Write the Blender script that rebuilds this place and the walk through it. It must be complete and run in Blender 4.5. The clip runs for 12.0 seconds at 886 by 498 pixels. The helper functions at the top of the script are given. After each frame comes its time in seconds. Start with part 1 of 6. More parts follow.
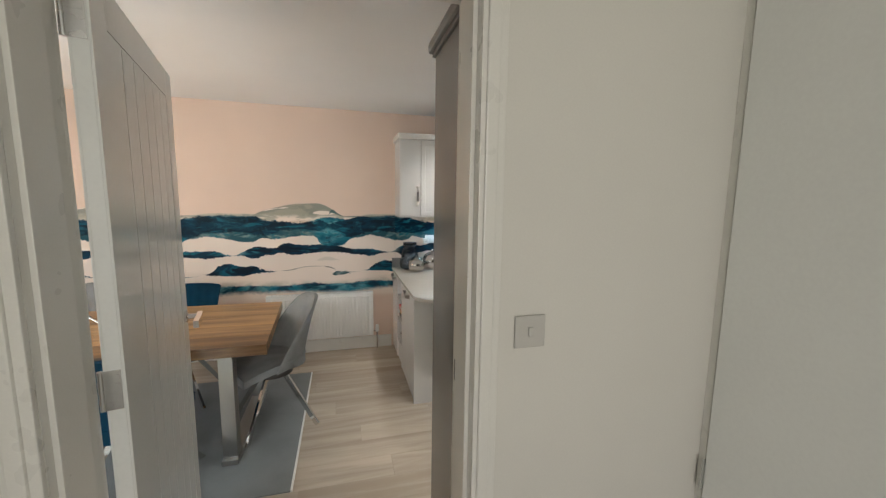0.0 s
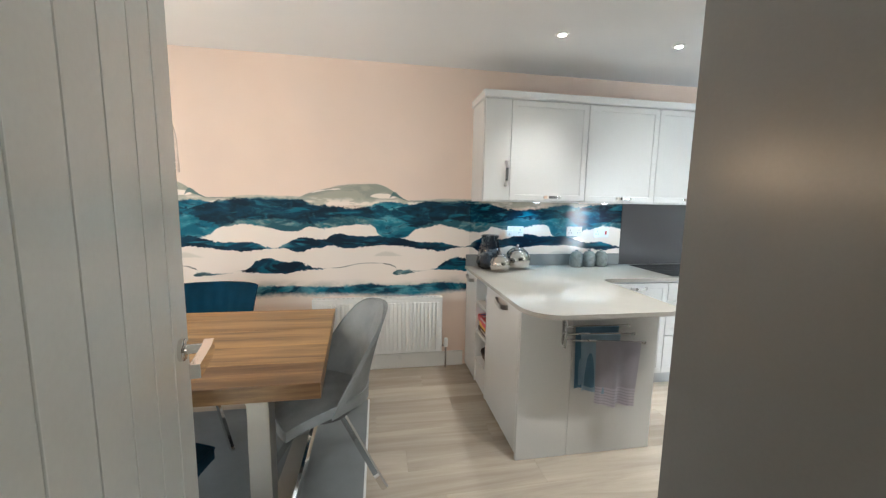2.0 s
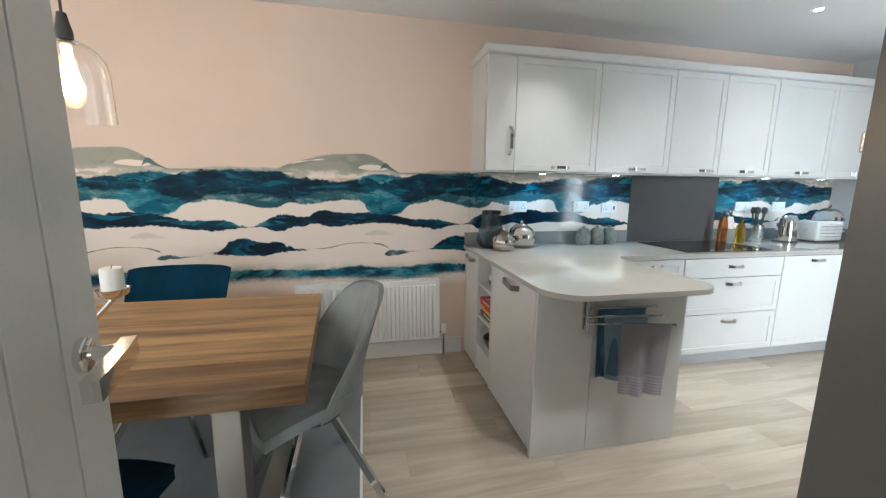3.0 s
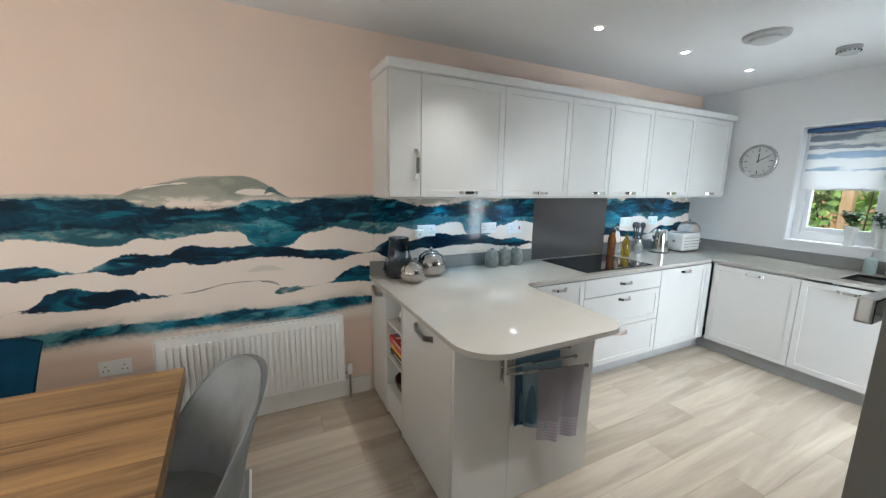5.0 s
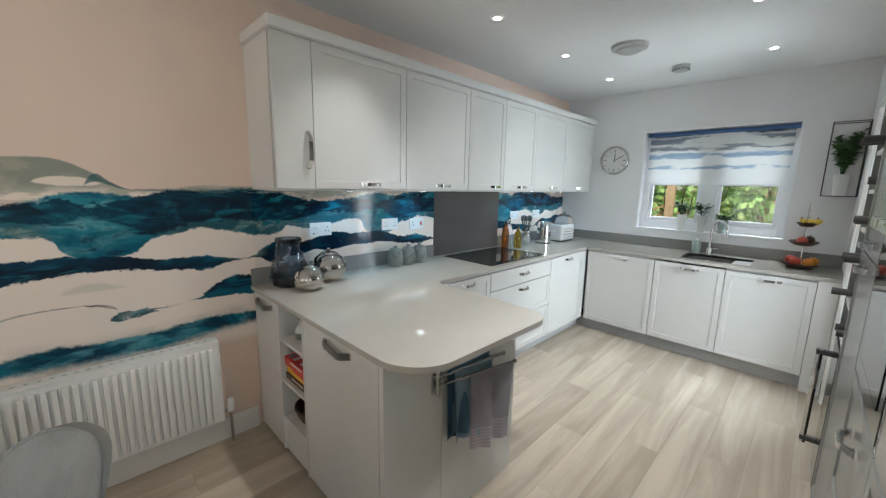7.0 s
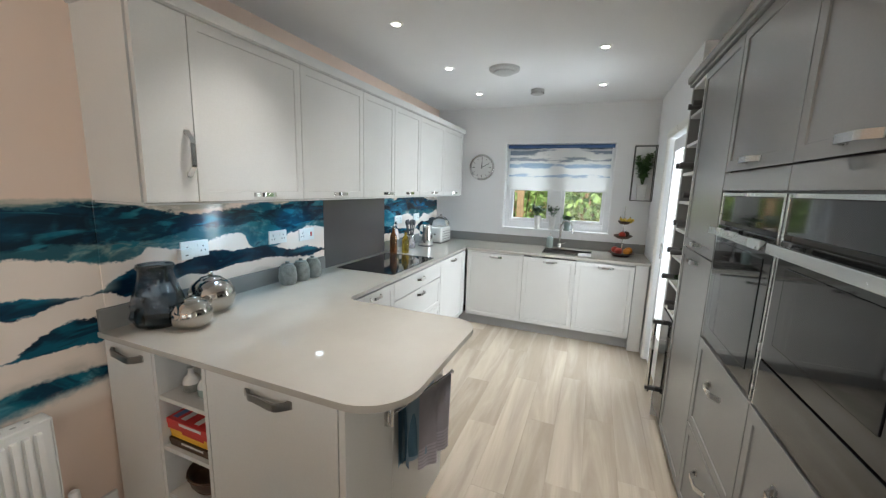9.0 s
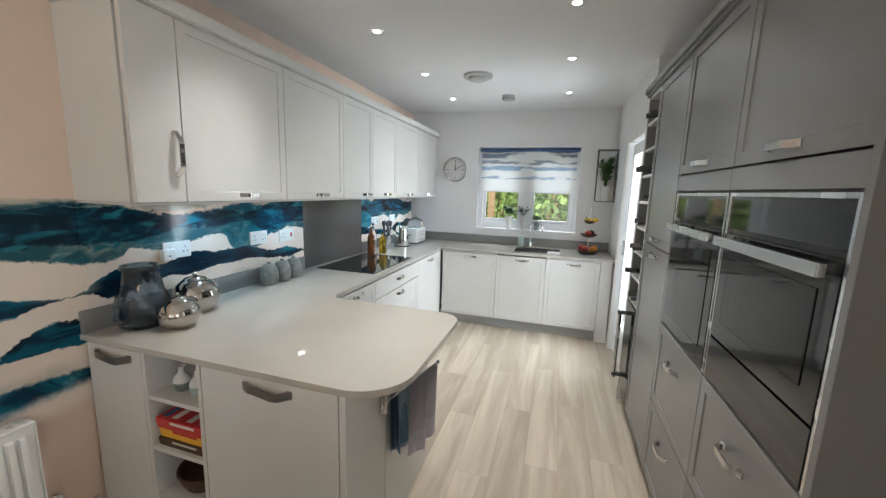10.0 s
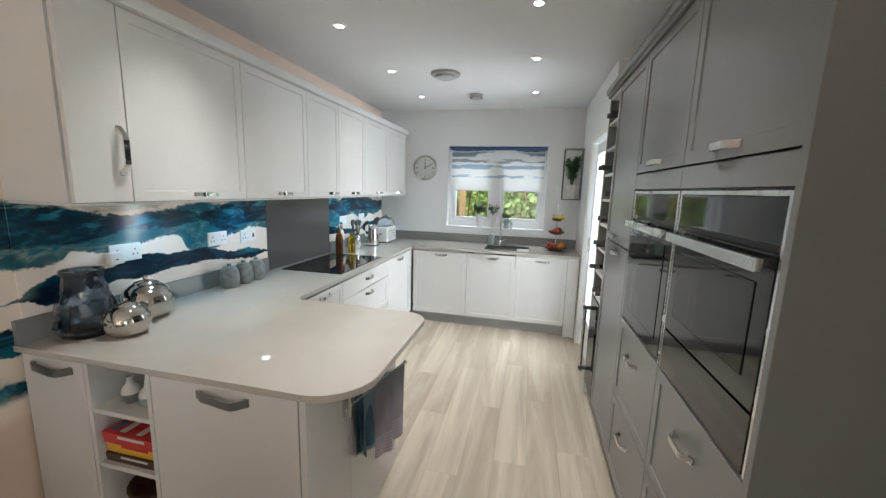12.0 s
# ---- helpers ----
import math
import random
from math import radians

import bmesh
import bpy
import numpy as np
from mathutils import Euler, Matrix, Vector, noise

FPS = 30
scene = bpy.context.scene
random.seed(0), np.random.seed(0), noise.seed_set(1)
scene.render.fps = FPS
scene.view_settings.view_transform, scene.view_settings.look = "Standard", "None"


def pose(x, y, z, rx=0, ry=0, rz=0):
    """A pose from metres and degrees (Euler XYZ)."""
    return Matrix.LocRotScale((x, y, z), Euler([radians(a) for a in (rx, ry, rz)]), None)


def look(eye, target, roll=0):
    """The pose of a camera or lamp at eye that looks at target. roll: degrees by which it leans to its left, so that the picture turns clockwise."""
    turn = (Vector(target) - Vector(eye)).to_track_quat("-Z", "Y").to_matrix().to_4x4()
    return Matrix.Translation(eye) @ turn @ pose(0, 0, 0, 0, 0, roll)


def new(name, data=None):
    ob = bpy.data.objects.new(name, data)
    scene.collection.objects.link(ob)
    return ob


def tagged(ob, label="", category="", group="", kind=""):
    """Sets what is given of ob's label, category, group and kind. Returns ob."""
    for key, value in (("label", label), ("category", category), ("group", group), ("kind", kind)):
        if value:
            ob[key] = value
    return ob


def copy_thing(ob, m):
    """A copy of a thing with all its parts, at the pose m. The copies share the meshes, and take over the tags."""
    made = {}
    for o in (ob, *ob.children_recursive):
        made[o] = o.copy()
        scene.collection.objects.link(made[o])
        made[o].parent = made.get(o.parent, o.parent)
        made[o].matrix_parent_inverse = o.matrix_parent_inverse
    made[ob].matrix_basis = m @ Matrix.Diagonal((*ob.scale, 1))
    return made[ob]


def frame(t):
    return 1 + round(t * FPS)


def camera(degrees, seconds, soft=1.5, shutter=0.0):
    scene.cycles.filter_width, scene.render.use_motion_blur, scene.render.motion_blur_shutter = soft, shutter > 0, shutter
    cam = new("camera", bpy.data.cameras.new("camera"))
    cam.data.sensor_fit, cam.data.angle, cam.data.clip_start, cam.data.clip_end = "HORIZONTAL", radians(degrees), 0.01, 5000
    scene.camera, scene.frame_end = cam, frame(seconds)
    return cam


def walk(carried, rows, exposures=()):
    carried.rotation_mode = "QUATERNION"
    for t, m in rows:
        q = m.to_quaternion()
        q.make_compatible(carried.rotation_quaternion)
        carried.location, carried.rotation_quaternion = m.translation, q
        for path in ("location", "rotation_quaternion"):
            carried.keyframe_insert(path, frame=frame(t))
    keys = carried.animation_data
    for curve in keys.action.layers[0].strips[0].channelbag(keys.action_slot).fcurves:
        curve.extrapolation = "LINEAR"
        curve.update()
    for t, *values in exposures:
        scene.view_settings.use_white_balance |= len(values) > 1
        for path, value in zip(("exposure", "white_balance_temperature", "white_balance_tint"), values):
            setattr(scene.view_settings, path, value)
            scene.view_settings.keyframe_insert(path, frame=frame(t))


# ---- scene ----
# ---- the camera and its walk ----
cam = camera(100.0, 12.0, soft=1.3)
PATH = [
    (0, (-0.52, -4.012, 1.601), (-0.002, -2.097, 1.349), 0.8),
    (0.5, (-0.556, -3.783, 1.559), (-0.226, -1.825, 1.324), 0.7),
    (1, (-0.656, -3.57, 1.511), (-0.335, -1.609, 1.284), 0.9),
    (1.5, (-0.699, -3.346, 1.459), (-0.367, -1.388, 1.22), 1.0),
    (2, (-0.751, -3.094, 1.429), (-0.409, -1.139, 1.18), 1.0),
    (2.5, (-0.807, -2.902, 1.357), (-0.415, -0.962, 1.066), 1.0),
    (2.7, (-0.802, -2.855, 1.322), (-0.401, -0.921, 1.006), 0.8),
    (4.3, (-0.690, -2.697, 1.487), (-0.179, -0.793, 1.150), 0.9),
    (4.5, (-0.688, -2.658, 1.497), (-0.135, -0.765, 1.166), 0.8),
    (5, (-0.703, -2.551, 1.542), (0.179, -0.79, 1.194), 0.9),
    (5.5, (-0.732, -2.515, 1.53), (0.345, -0.862, 1.201), 0.9),
    (6, (-0.724, -2.463, 1.521), (0.423, -0.858, 1.195), 0.9),
    (6.5, (-0.671, -2.372, 1.485), (0.56, -0.832, 1.15), 1.0),
    (7, (-0.718, -2.268, 1.487), (0.682, -0.881, 1.149), 1.2),
    (7.5, (-0.773, -2.183, 1.489), (0.838, -1.045, 1.155), 1.4),
    (7.7, (-0.794, -2.163, 1.492), (0.882, -1.122, 1.160), 1.4),
    (9.3, (-0.905, -1.906, 1.554), (0.947, -1.221, 1.231), 1.8),
    (9.5, (-0.937, -1.903, 1.548), (0.929, -1.256, 1.232), 1.8),
    (10, (-0.994, -1.898, 1.54), (0.895, -1.321, 1.226), 1.8),
    (10.5, (-1.0, -1.92, 1.552), (0.896, -1.369, 1.236), 1.7),
    (11, (-0.991, -1.934, 1.553), (0.915, -1.419, 1.236), 1.8),
    (11.5, (-0.986, -1.932, 1.545), (0.931, -1.454, 1.229), 1.8),
    (12, (-0.972, -1.935, 1.542), (0.952, -1.492, 1.224), 1.7),
]
walk(cam, [(t, look(eye, target, roll)) for t, eye, target, roll in PATH],
     exposures=[(0.0, 0.22, 6500, 10), (1.0, 0.40, 6350, 9), (1.5, 0.60, 6250, 8), (2.0, 0.62, 6150, 7), (2.5, 0.40, 6050, 7), (4.5, 0.22, 6100, 8), (6.5, -0.02, 6150, 7), (9.5, 0.12, 6400, 9), (12.0, 0.14, 6400, 9)])

# ---- plan, in metres ----
CEIL = 2.505
XW = 3.70            # window wall, inner face
XD = -3.6            # dining end wall, inner face
YS = -3.01           # entrance wall, room face
YH = -3.167           # entrance wall, hall face
YU = -2.49           # wall with the back door, room face
XR = 2.08            # where that wall steps back behind the tall units
DOOR_L, DOOR_R = -1.09, -0.21   # entrance opening
WIN = (-2.112, -0.885, 1.07, 2.09)   # window: y0, y1, z0, z1
TOP = 0.887          # worktop
YT = -2.43           # fronts of the tall units

# ---- world, sun, lights ----
world = bpy.data.worlds.new("sky")
scene.world = world
world.use_nodes = True
sky = world.node_tree.nodes.new("ShaderNodeTexSky")
sky.sky_type, sky.sun_disc = "NISHITA", False
sky.sun_elevation, sky.sun_rotation = radians(39), radians(297)
world.node_tree.links.new(sky.outputs[0], world.node_tree.nodes["Background"].inputs[0])
world.node_tree.nodes["Background"].inputs[1].default_value = 0.12


def lamp(name, kind, place, energy, colour, target=None, **more):
    data = bpy.data.lights.new(name, kind)
    data.energy, data.color = energy, colour
    ob = new(name, data)
    ob.matrix_world = look(place, target) if target else Matrix.Translation(place)
    for key, value in more.items():
        if key == "size":
            data.size = value
        elif key == "size_y":
            data.shape, data.size_y = "RECTANGLE", value
        elif key == "radius":
            data.shadow_soft_size = value
        elif key == "cone":
            data.spot_size = radians(value)
        elif key == "blend":
            data.spot_blend = value
        elif key == "angle":
            data.angle = radians(value)
    return ob


DAY = (0.86, 0.94, 1.0)
lamp("sun", "SUN", (-6, 3, 9), 5.0, (1.0, 0.95, 0.88), (4, -2, 0), angle=0.6)
lamp("window_daylight", "AREA", (XW + 0.80, -1.5, 3.0), 140, DAY, (XW - 1.6, -1.5, 0.5), size=1.8, size_y=1.0)
lamp("back_door_daylight", "AREA", (2.56, YU - 0.7, 1.35), 56, DAY, (2.3, YU + 1, 1.0), size=0.8, size_y=1.6)
# added fill lamp at the unseen hall end, no known source there
lamp("hall_fill", "AREA", (-0.5, -6.12, 1.5), 21, (1.0, 0.94, 0.86), (-0.5, 0, 1.3), size=0.8, size_y=1.5)
# added fill lamp outside a made-up glazed opening, lights mural and table
lamp("entrance_wall_fill", "AREA", (-2.35, YH - 0.06, 1.15), 24, DAY, (-2.2, 0, 1.2), size=1.6, size_y=1.9)
# added fill lamp behind an invented west window, brightens the dining side
lamp("dining_fill", "AREA", (XD - 0.1, -1.45, 1.3), 8, DAY, (0, -1.4, 1.1), size=1.5, size_y=1.3)
SPOTS = [(0.41, -0.735), (1.26, -0.735), (2.14, -0.735), (3.01, -0.735), (0.33, -1.91), (1.17, -1.91), (2.0, -1.91), (2.96, -1.91)]
for sx, sy in SPOTS:
    lamp("spot", "SPOT", (sx, sy, CEIL - 0.012), 12 if sx > 2.9 else (24 if sx > 0.5 else 50) if sy > -1.5 else (32 if sx > 1.5 else 62), (1.0, 0.965, 0.92), (sx, sy, 0), radius=0.03, cone=92, blend=1.0)
PENDANTS = [(-1.70, -1.31), (-2.50, -1.27)]
for place in PENDANTS:
    lamp("pendant_bulb_light", "POINT", (*place, 1.645), 3.5, (1.0, 0.72, 0.48), radius=0.035)
for ux in (0.53, 1.15, 2.62, 3.25):
    lamp("cabinet_light", "SPOT", (ux, -0.17, 1.425), 3.6, (0.42, 0.74, 1.0), (ux, -0.05, 0.9), radius=0.02, cone=130, blend=0.6)

# ---- materials ----


class Net:
    """Short hand for a node tree."""

    def __init__(self, name):
        self.mat = bpy.data.materials.new(name)
        self.mat.use_nodes = True
        self.tree = self.mat.node_tree
        self.bsdf = self.tree.nodes["Principled BSDF"]
        self.out = self.tree.nodes["Material Output"]

    def node(self, kind):
        return self.tree.nodes.new(kind)

    def link(self, a, b):
        if isinstance(a, (int, float, tuple)):
            b.default_value = a
        else:
            self.tree.links.new(a, b)

    def math(self, op, a, b=0.0, c=0.0, clamp=False):
        n = self.node("ShaderNodeMath")
        n.operation, n.use_clamp = op, clamp
        self.link(a, n.inputs[0]), self.link(b, n.inputs[1]), self.link(c, n.inputs[2])
        return n.outputs[0]

    def step(self, a, lo, hi):
        n = self.node("ShaderNodeMapRange")
        n.interpolation_type = "SMOOTHSTEP"
        self.link(a, n.inputs[0]), self.link(lo, n.inputs[1]), self.link(hi, n.inputs[2])
        return n.outputs[0]

    def coords(self, scale=(1, 1, 1), world_space=False):
        n = self.node("ShaderNodeNewGeometry" if world_space else "ShaderNodeTexCoord")
        m = self.node("ShaderNodeMapping")
        m.inputs["Scale"].default_value = scale
        self.link(n.outputs["Position" if world_space else "Object"], m.inputs[0])
        return m.outputs[0]

    def noise(self, at, scale, detail=4.0, rough=0.55, distort=0.0):
        n = self.node("ShaderNodeTexNoise")
        self.link(at, n.inputs["Vector"])
        n.inputs["Scale"].default_value, n.inputs["Detail"].default_value = scale, detail
        n.inputs["Roughness"].default_value, n.inputs["Distortion"].default_value = rough, distort
        return n.outputs["Fac"]

    def mix(self, fac, a, b):
        n = self.node("ShaderNodeMix")
        n.data_type = "RGBA"
        self.link(fac, n.inputs[0])
        for value, socket in ((a, n.inputs[6]), (b, n.inputs[7])):
            self.link((*value, 1.0) if isinstance(value, tuple) else value, socket)
        return n.outputs[2]

    def curve(self, x, points):
        n = self.node("ShaderNodeFloatCurve")
        c = n.mapping.curves[0]
        c.points[0].location, c.points[1].location = points[0], points[-1]
        for p in points[1:-1]:
            c.points.new(*p)
        n.mapping.update()
        self.link(x, n.inputs["Value"])
        return n.outputs[0]

    def bump(self, height, strength, distance=0.002):
        n = self.node("ShaderNodeBump")
        n.inputs["Strength"].default_value, n.inputs["Distance"].default_value = strength, distance
        self.link(height, n.inputs["Height"])
        self.link(n.outputs[0], self.bsdf.inputs["Normal"])

    def finish(self, colour, rough=0.5, metal=0.0):
        self.link((*colour, 1.0) if isinstance(colour, tuple) else colour, self.bsdf.inputs["Base Color"])
        self.link(rough, self.bsdf.inputs["Roughness"])
        self.bsdf.inputs["Metallic"].default_value = metal
        return self.mat


def paint(name, colour, rough=0.5, vary=0.05, grain=180.0, bump=0.06, metal=0.0, patch=1.6):
    """Paint, plaster, plastic or metal: colour varied at two scales, fine relief."""
    n = Net(name)
    at = n.coords(world_space=True)
    big, fine = n.noise(at, patch, 3), n.noise(at, grain, 2)
    amount = n.math("MULTIPLY_ADD", fine, 0.35, n.math("MULTIPLY", big, 0.65))
    dark, light = tuple(c * (1 - vary) for c in colour), tuple(min(1, c * (1 + vary)) for c in colour)
    n.bump(fine, bump)
    rr = n.math("MULTIPLY_ADD", n.noise(at, patch * 5, 3), rough * 0.14, rough * 0.93)
    return n.finish(n.mix(n.step(amount, 0.3, 0.7), dark, light), rr, metal)


def glass(name, colour=(1, 1, 1), rough=0.0):
    n = Net(name)
    n.bsdf.inputs["Transmission Weight"].default_value = 1.0
    n.bsdf.inputs["IOR"].default_value = 1.45
    return n.finish(colour, rough)


def glow(name, colour, strength):
    n = Net(name)
    n.bsdf.inputs["Emission Color"].default_value = (*colour, 1)
    n.bsdf.inputs["Emission Strength"].default_value = strength
    return n.finish(colour, 0.4)


def wood(name, dark, light, along="x", rough=0.45, scale=1.0, vary=0.22, sheen=0.2, fine=0.3):
    """Grain that runs along one axis, tinted piece by piece."""
    n = Net(name)
    info = n.node("ShaderNodeObjectInfo")
    stretch = {"x": (0.6, 7, 7), "y": (7, 0.6, 7), "z": (7, 7, 0.6)}[along]
    at = n.coords(tuple(s * scale for s in stretch), world_space=True)
    shift = n.node("ShaderNodeVectorMath")
    n.link(at, shift.inputs[0])
    n.link(n.math("MULTIPLY", info.outputs["Random"], 37.0), shift.inputs[1])
    grain = n.noise(shift.outputs[0], 2.2, 7, 0.62, 0.9)
    streak = n.noise(shift.outputs[0], 9.0, 5, 0.6)
    value = n.math("ADD", n.math("MULTIPLY", grain, 1.0 - fine), n.math("MULTIPLY", streak, fine))
    value = n.math("ADD", value, n.math("MULTIPLY_ADD", info.outputs["Random"], vary, -vary / 2))
    n.bump(streak, 0.08, 0.001)
    return n.finish(n.mix(n.step(value, 0.33, 0.68), dark, light), n.math("MULTIPLY_ADD", streak, sheen, rough - sheen / 2))


def mural(name, rough, ground=(0.76, 0.60, 0.50)):
    """Ink-wash landscape in teal bands that repeats every 1.52 m along the wall."""
    n = Net(name)
    geo = n.node("ShaderNodeNewGeometry")
    split = n.node("ShaderNodeSeparateXYZ")
    n.link(geo.outputs["Position"], split.inputs[0])
    px, pz = split.outputs[0], split.outputs[2]
    at = n.coords((1, 1, 1), world_space=True)
    wide = n.coords((3.0, 3.0, 9.0), world_space=True)
    rag = n.noise(at, 34, 5, 0.62)
    soft = n.noise(wide, 1.3, 5, 0.6)
    wash = n.noise(wide, 1.7, 4, 0.55, 0.6)
    pale_wash = n.noise(n.coords((2.0, 2.0, 5.0), world_space=True), 2.4, 4, 0.6, 0.5)
    u = n.math("FRACT", n.math("DIVIDE", n.math("ADD", px, 2.0 + 1.52 * 4), 1.52))
    z = n.math("ADD", pz, n.math("MULTIPLY_ADD", soft, 0.06, -0.03))
    zr = n.math("ADD", z, n.math("MULTIPLY_ADD", rag, 0.034, -0.017))

    def band(top, bottom, edge_top, edge_bottom, zz):
        hi = n.step(n.math("SUBTRACT", n.curve(u, top), n.math("DIVIDE", zz, 2.0)), 0.0, edge_top)
        lo = n.step(n.math("SUBTRACT", n.math("DIVIDE", zz, 2.0), n.curve(u, bottom)), 0.0, edge_bottom)
        return n.math("MULTIPLY", hi, lo)

    def half(points):
        return [(a, b / 2) for a, b in points]

    navy, deep, teal, pale = (0.003, 0.014, 0.030), (0.003, 0.036, 0.070), (0.006, 0.135, 0.20), (0.17, 0.40, 0.43)
    beige, dusk = (0.40, 0.36, 0.30), (0.045, 0.10, 0.11)
    peach = n.mix(n.step(n.noise(at, 1.2, 3), 0.35, 0.7), tuple(c * 0.95 for c in ground), ground)
    white = (0.82, 0.71, 0.625)
    paper = n.mix(n.math("MULTIPLY", n.step(pz, 0.56, 0.62), n.math("SUBTRACT", 1.0, n.step(pz, 1.28, 1.36))), peach, white)
    stroke = n.noise(n.coords((1.5, 1.5, 9.0), world_space=True), 2.0, 3, 0.5, 0.7)
    cloud = n.noise(n.coords((3.0, 3.0, 5.0), world_space=True), 2.0, 4, 0.55, 0.5)
    inky = n.mix(n.step(wash, 0.44, 0.62), navy, deep)
    inky = n.mix(n.math("MULTIPLY", n.step(stroke, 0.56, 0.66), 0.85), inky, n.mix(n.step(cloud, 0.45, 0.6), teal, (0.03, 0.20, 0.26)))
    thin = n.mix(n.step(pale_wash, 0.40, 0.58), teal, n.mix(n.step(cloud, 0.4, 0.6), pale, (0.30, 0.36, 0.33)))
    bloom = n.noise(n.coords((1.0, 1.0, 1.9), world_space=True), 3.6, 4, 0.55, 1.2)
    blot = n.noise(n.coords((1.0, 1.0, 2.6), world_space=True), 9.0, 5, 0.62, 0.8)
    # hill: grey-green wash, pale gaps, dark far slope
    hill_top = half([(0, 1.435), (0.40, 1.44), (0.42, 1.455), (0.47, 1.49), (0.57, 1.53), (0.66, 1.558), (0.75, 1.568), (0.83, 1.566), (0.89, 1.525), (0.93, 1.478), (0.98, 1.44), (1, 1.435)])
    fine_z = n.math("MULTIPLY_ADD", n.math("SUBTRACT", rag, 0.5), 0.014, pz)
    hill = band(hill_top, half([(0, 1.38), (1, 1.38)]), 0.004, 0.01, fine_z)
    tone = n.mix(n.step(bloom, 0.42, 0.56), (0.36, 0.345, 0.28), (0.27, 0.28, 0.235))
    tone = n.mix(n.step(pz, 1.47, 1.41), tone, n.mix(n.step(soft, 0.44, 0.52), white, (0.46, 0.43, 0.36)))
    colour = n.mix(hill, paper, tone)
    m = band(half([(0, 1.46), (0.76, 1.46), (0.80, 1.488), (0.86, 1.494), (0.90, 1.482), (0.925, 1.46), (1, 1.45)]),
             half([(0, 1.47), (0.76, 1.472), (0.80, 1.455), (0.88, 1.448), (0.925, 1.458), (0.95, 1.47), (1, 1.47)]), 0.004, 0.004, fine_z)
    colour = n.mix(m, colour, white)
    m = band(half([(0, 1.40), (0.46, 1.46), (0.48, 1.489), (0.56, 1.515), (0.63, 1.523), (0.66, 1.50), (1, 1.40)]),
             half([(0, 1.45), (0.46, 1.48), (0.48, 1.484), (0.56, 1.507), (0.63, 1.519), (0.66, 1.54), (1, 1.45)]), 0.002, 0.002, fine_z)
    colour = n.mix(m, colour, white)
    m = band(half([(0, 1.442), (0.30, 1.44), (0.42, 1.43), (0.58, 1.537), (0.66, 1.56), (0.72, 1.566), (0.78, 1.55), (0.86, 1.42), (0.905, 1.508), (0.94, 1.474), (0.98, 1.442), (1, 1.442)]),
             half([(0, 1.43), (0.30, 1.425), (0.42, 1.45), (0.58, 1.529), (0.66, 1.552), (0.72, 1.562), (0.78, 1.56), (0.86, 1.44), (0.905, 1.468), (0.94, 1.45), (0.98, 1.43), (1, 1.43)]), 0.003, 0.004, fine_z)
    colour = n.mix(n.math("MULTIPLY", m, 0.85), colour, n.mix(n.step(blot, 0.44, 0.56), (0.07, 0.14, 0.14), (0.03, 0.11, 0.12)))
    # thin grey-green strip on the crest of the top band
    m = band(half([(0, 1.44), (0.1, 1.452), (0.16, 1.464), (0.30, 1.463), (0.42, 1.46), (0.50, 1.44), (0.56, 1.41), (1, 1.44)]), half([(0, 1.42), (0.5, 1.42), (1, 1.42)]), 0.006, 0.006, fine_z)
    colour = n.mix(n.math("MULTIPLY", m, 0.7), colour, n.mix(n.step(bloom, 0.44, 0.56), (0.24, 0.27, 0.24), (0.42, 0.40, 0.34)))
    # top band: thin wash with blooms, then its dark core
    drop = half([(0, 1.155), (0.02, 1.19), (0.08, 1.21), (0.14, 1.235), (0.20, 1.23), (0.27, 1.205), (0.31, 1.183), (0.42, 1.178), (0.455, 1.212), (0.55, 1.197), (0.64, 1.218), (0.74, 1.238), (0.80, 1.217), (0.818, 1.163), (0.84, 1.139), (0.96, 1.13), (1, 1.155)])
    m = band(half([(0, 1.40), (0.05, 1.425), (0.13, 1.437), (0.42, 1.439), (0.48, 1.41), (0.57, 1.39), (0.65, 1.38), (0.75, 1.39), (0.84, 1.42), (0.95, 1.425), (1, 1.40)]), drop, 0.008, 0.006, zr)
    open_wash = n.mix(n.step(bloom, 0.40, 0.66), n.mix(0.7, deep, teal), n.mix(n.step(blot, 0.42, 0.62), (0.025, 0.21, 0.27), (0.15, 0.38, 0.42)))
    open_wash = n.mix(n.math("MULTIPLY", n.step(blot, 0.54, 0.66), 0.8), open_wash, deep)
    grey_wash = n.mix(n.step(bloom, 0.42, 0.60), (0.022, 0.09, 0.115), n.mix(n.step(blot, 0.40, 0.62), (0.022, 0.14, 0.18), (0.22, 0.30, 0.28)))
    in_drop = n.step(n.math("ABSOLUTE", n.math("SUBTRACT", n.math("FRACT", n.math("ADD", u, 0.58)), 0.5)), 0.17, 0.10)
    colour = n.mix(m, colour, n.mix(in_drop, grey_wash, open_wash))
    core_top = half([(0, 1.40), (0.05, 1.425), (0.15, 1.43), (0.3, 1.432), (0.42, 1.432), (0.48, 1.405), (0.57, 1.388), (0.65, 1.378), (0.75, 1.388), (0.83, 1.385), (0.88, 1.365), (0.95, 1.385), (1, 1.40)])
    core_low = half([(0, 1.215), (0.05, 1.215), (0.12, 1.255), (0.19, 1.262), (0.29, 1.268), (0.38, 1.25), (0.46, 1.236), (0.54, 1.255), (0.58, 1.282), (0.70, 1.288), (0.82, 1.285), (0.89, 1.30), (0.95, 1.26), (1, 1.215)])
    m = band(core_top, core_low, 0.006, 0.010, n.math("MULTIPLY_ADD", n.math("SUBTRACT", blot, 0.5), 0.09, zr))
    inside = n.mix(n.step(bloom, 0.48, 0.64), inky, n.mix(n.step(blot, 0.46, 0.64), deep, (0.006, 0.12, 0.18)))
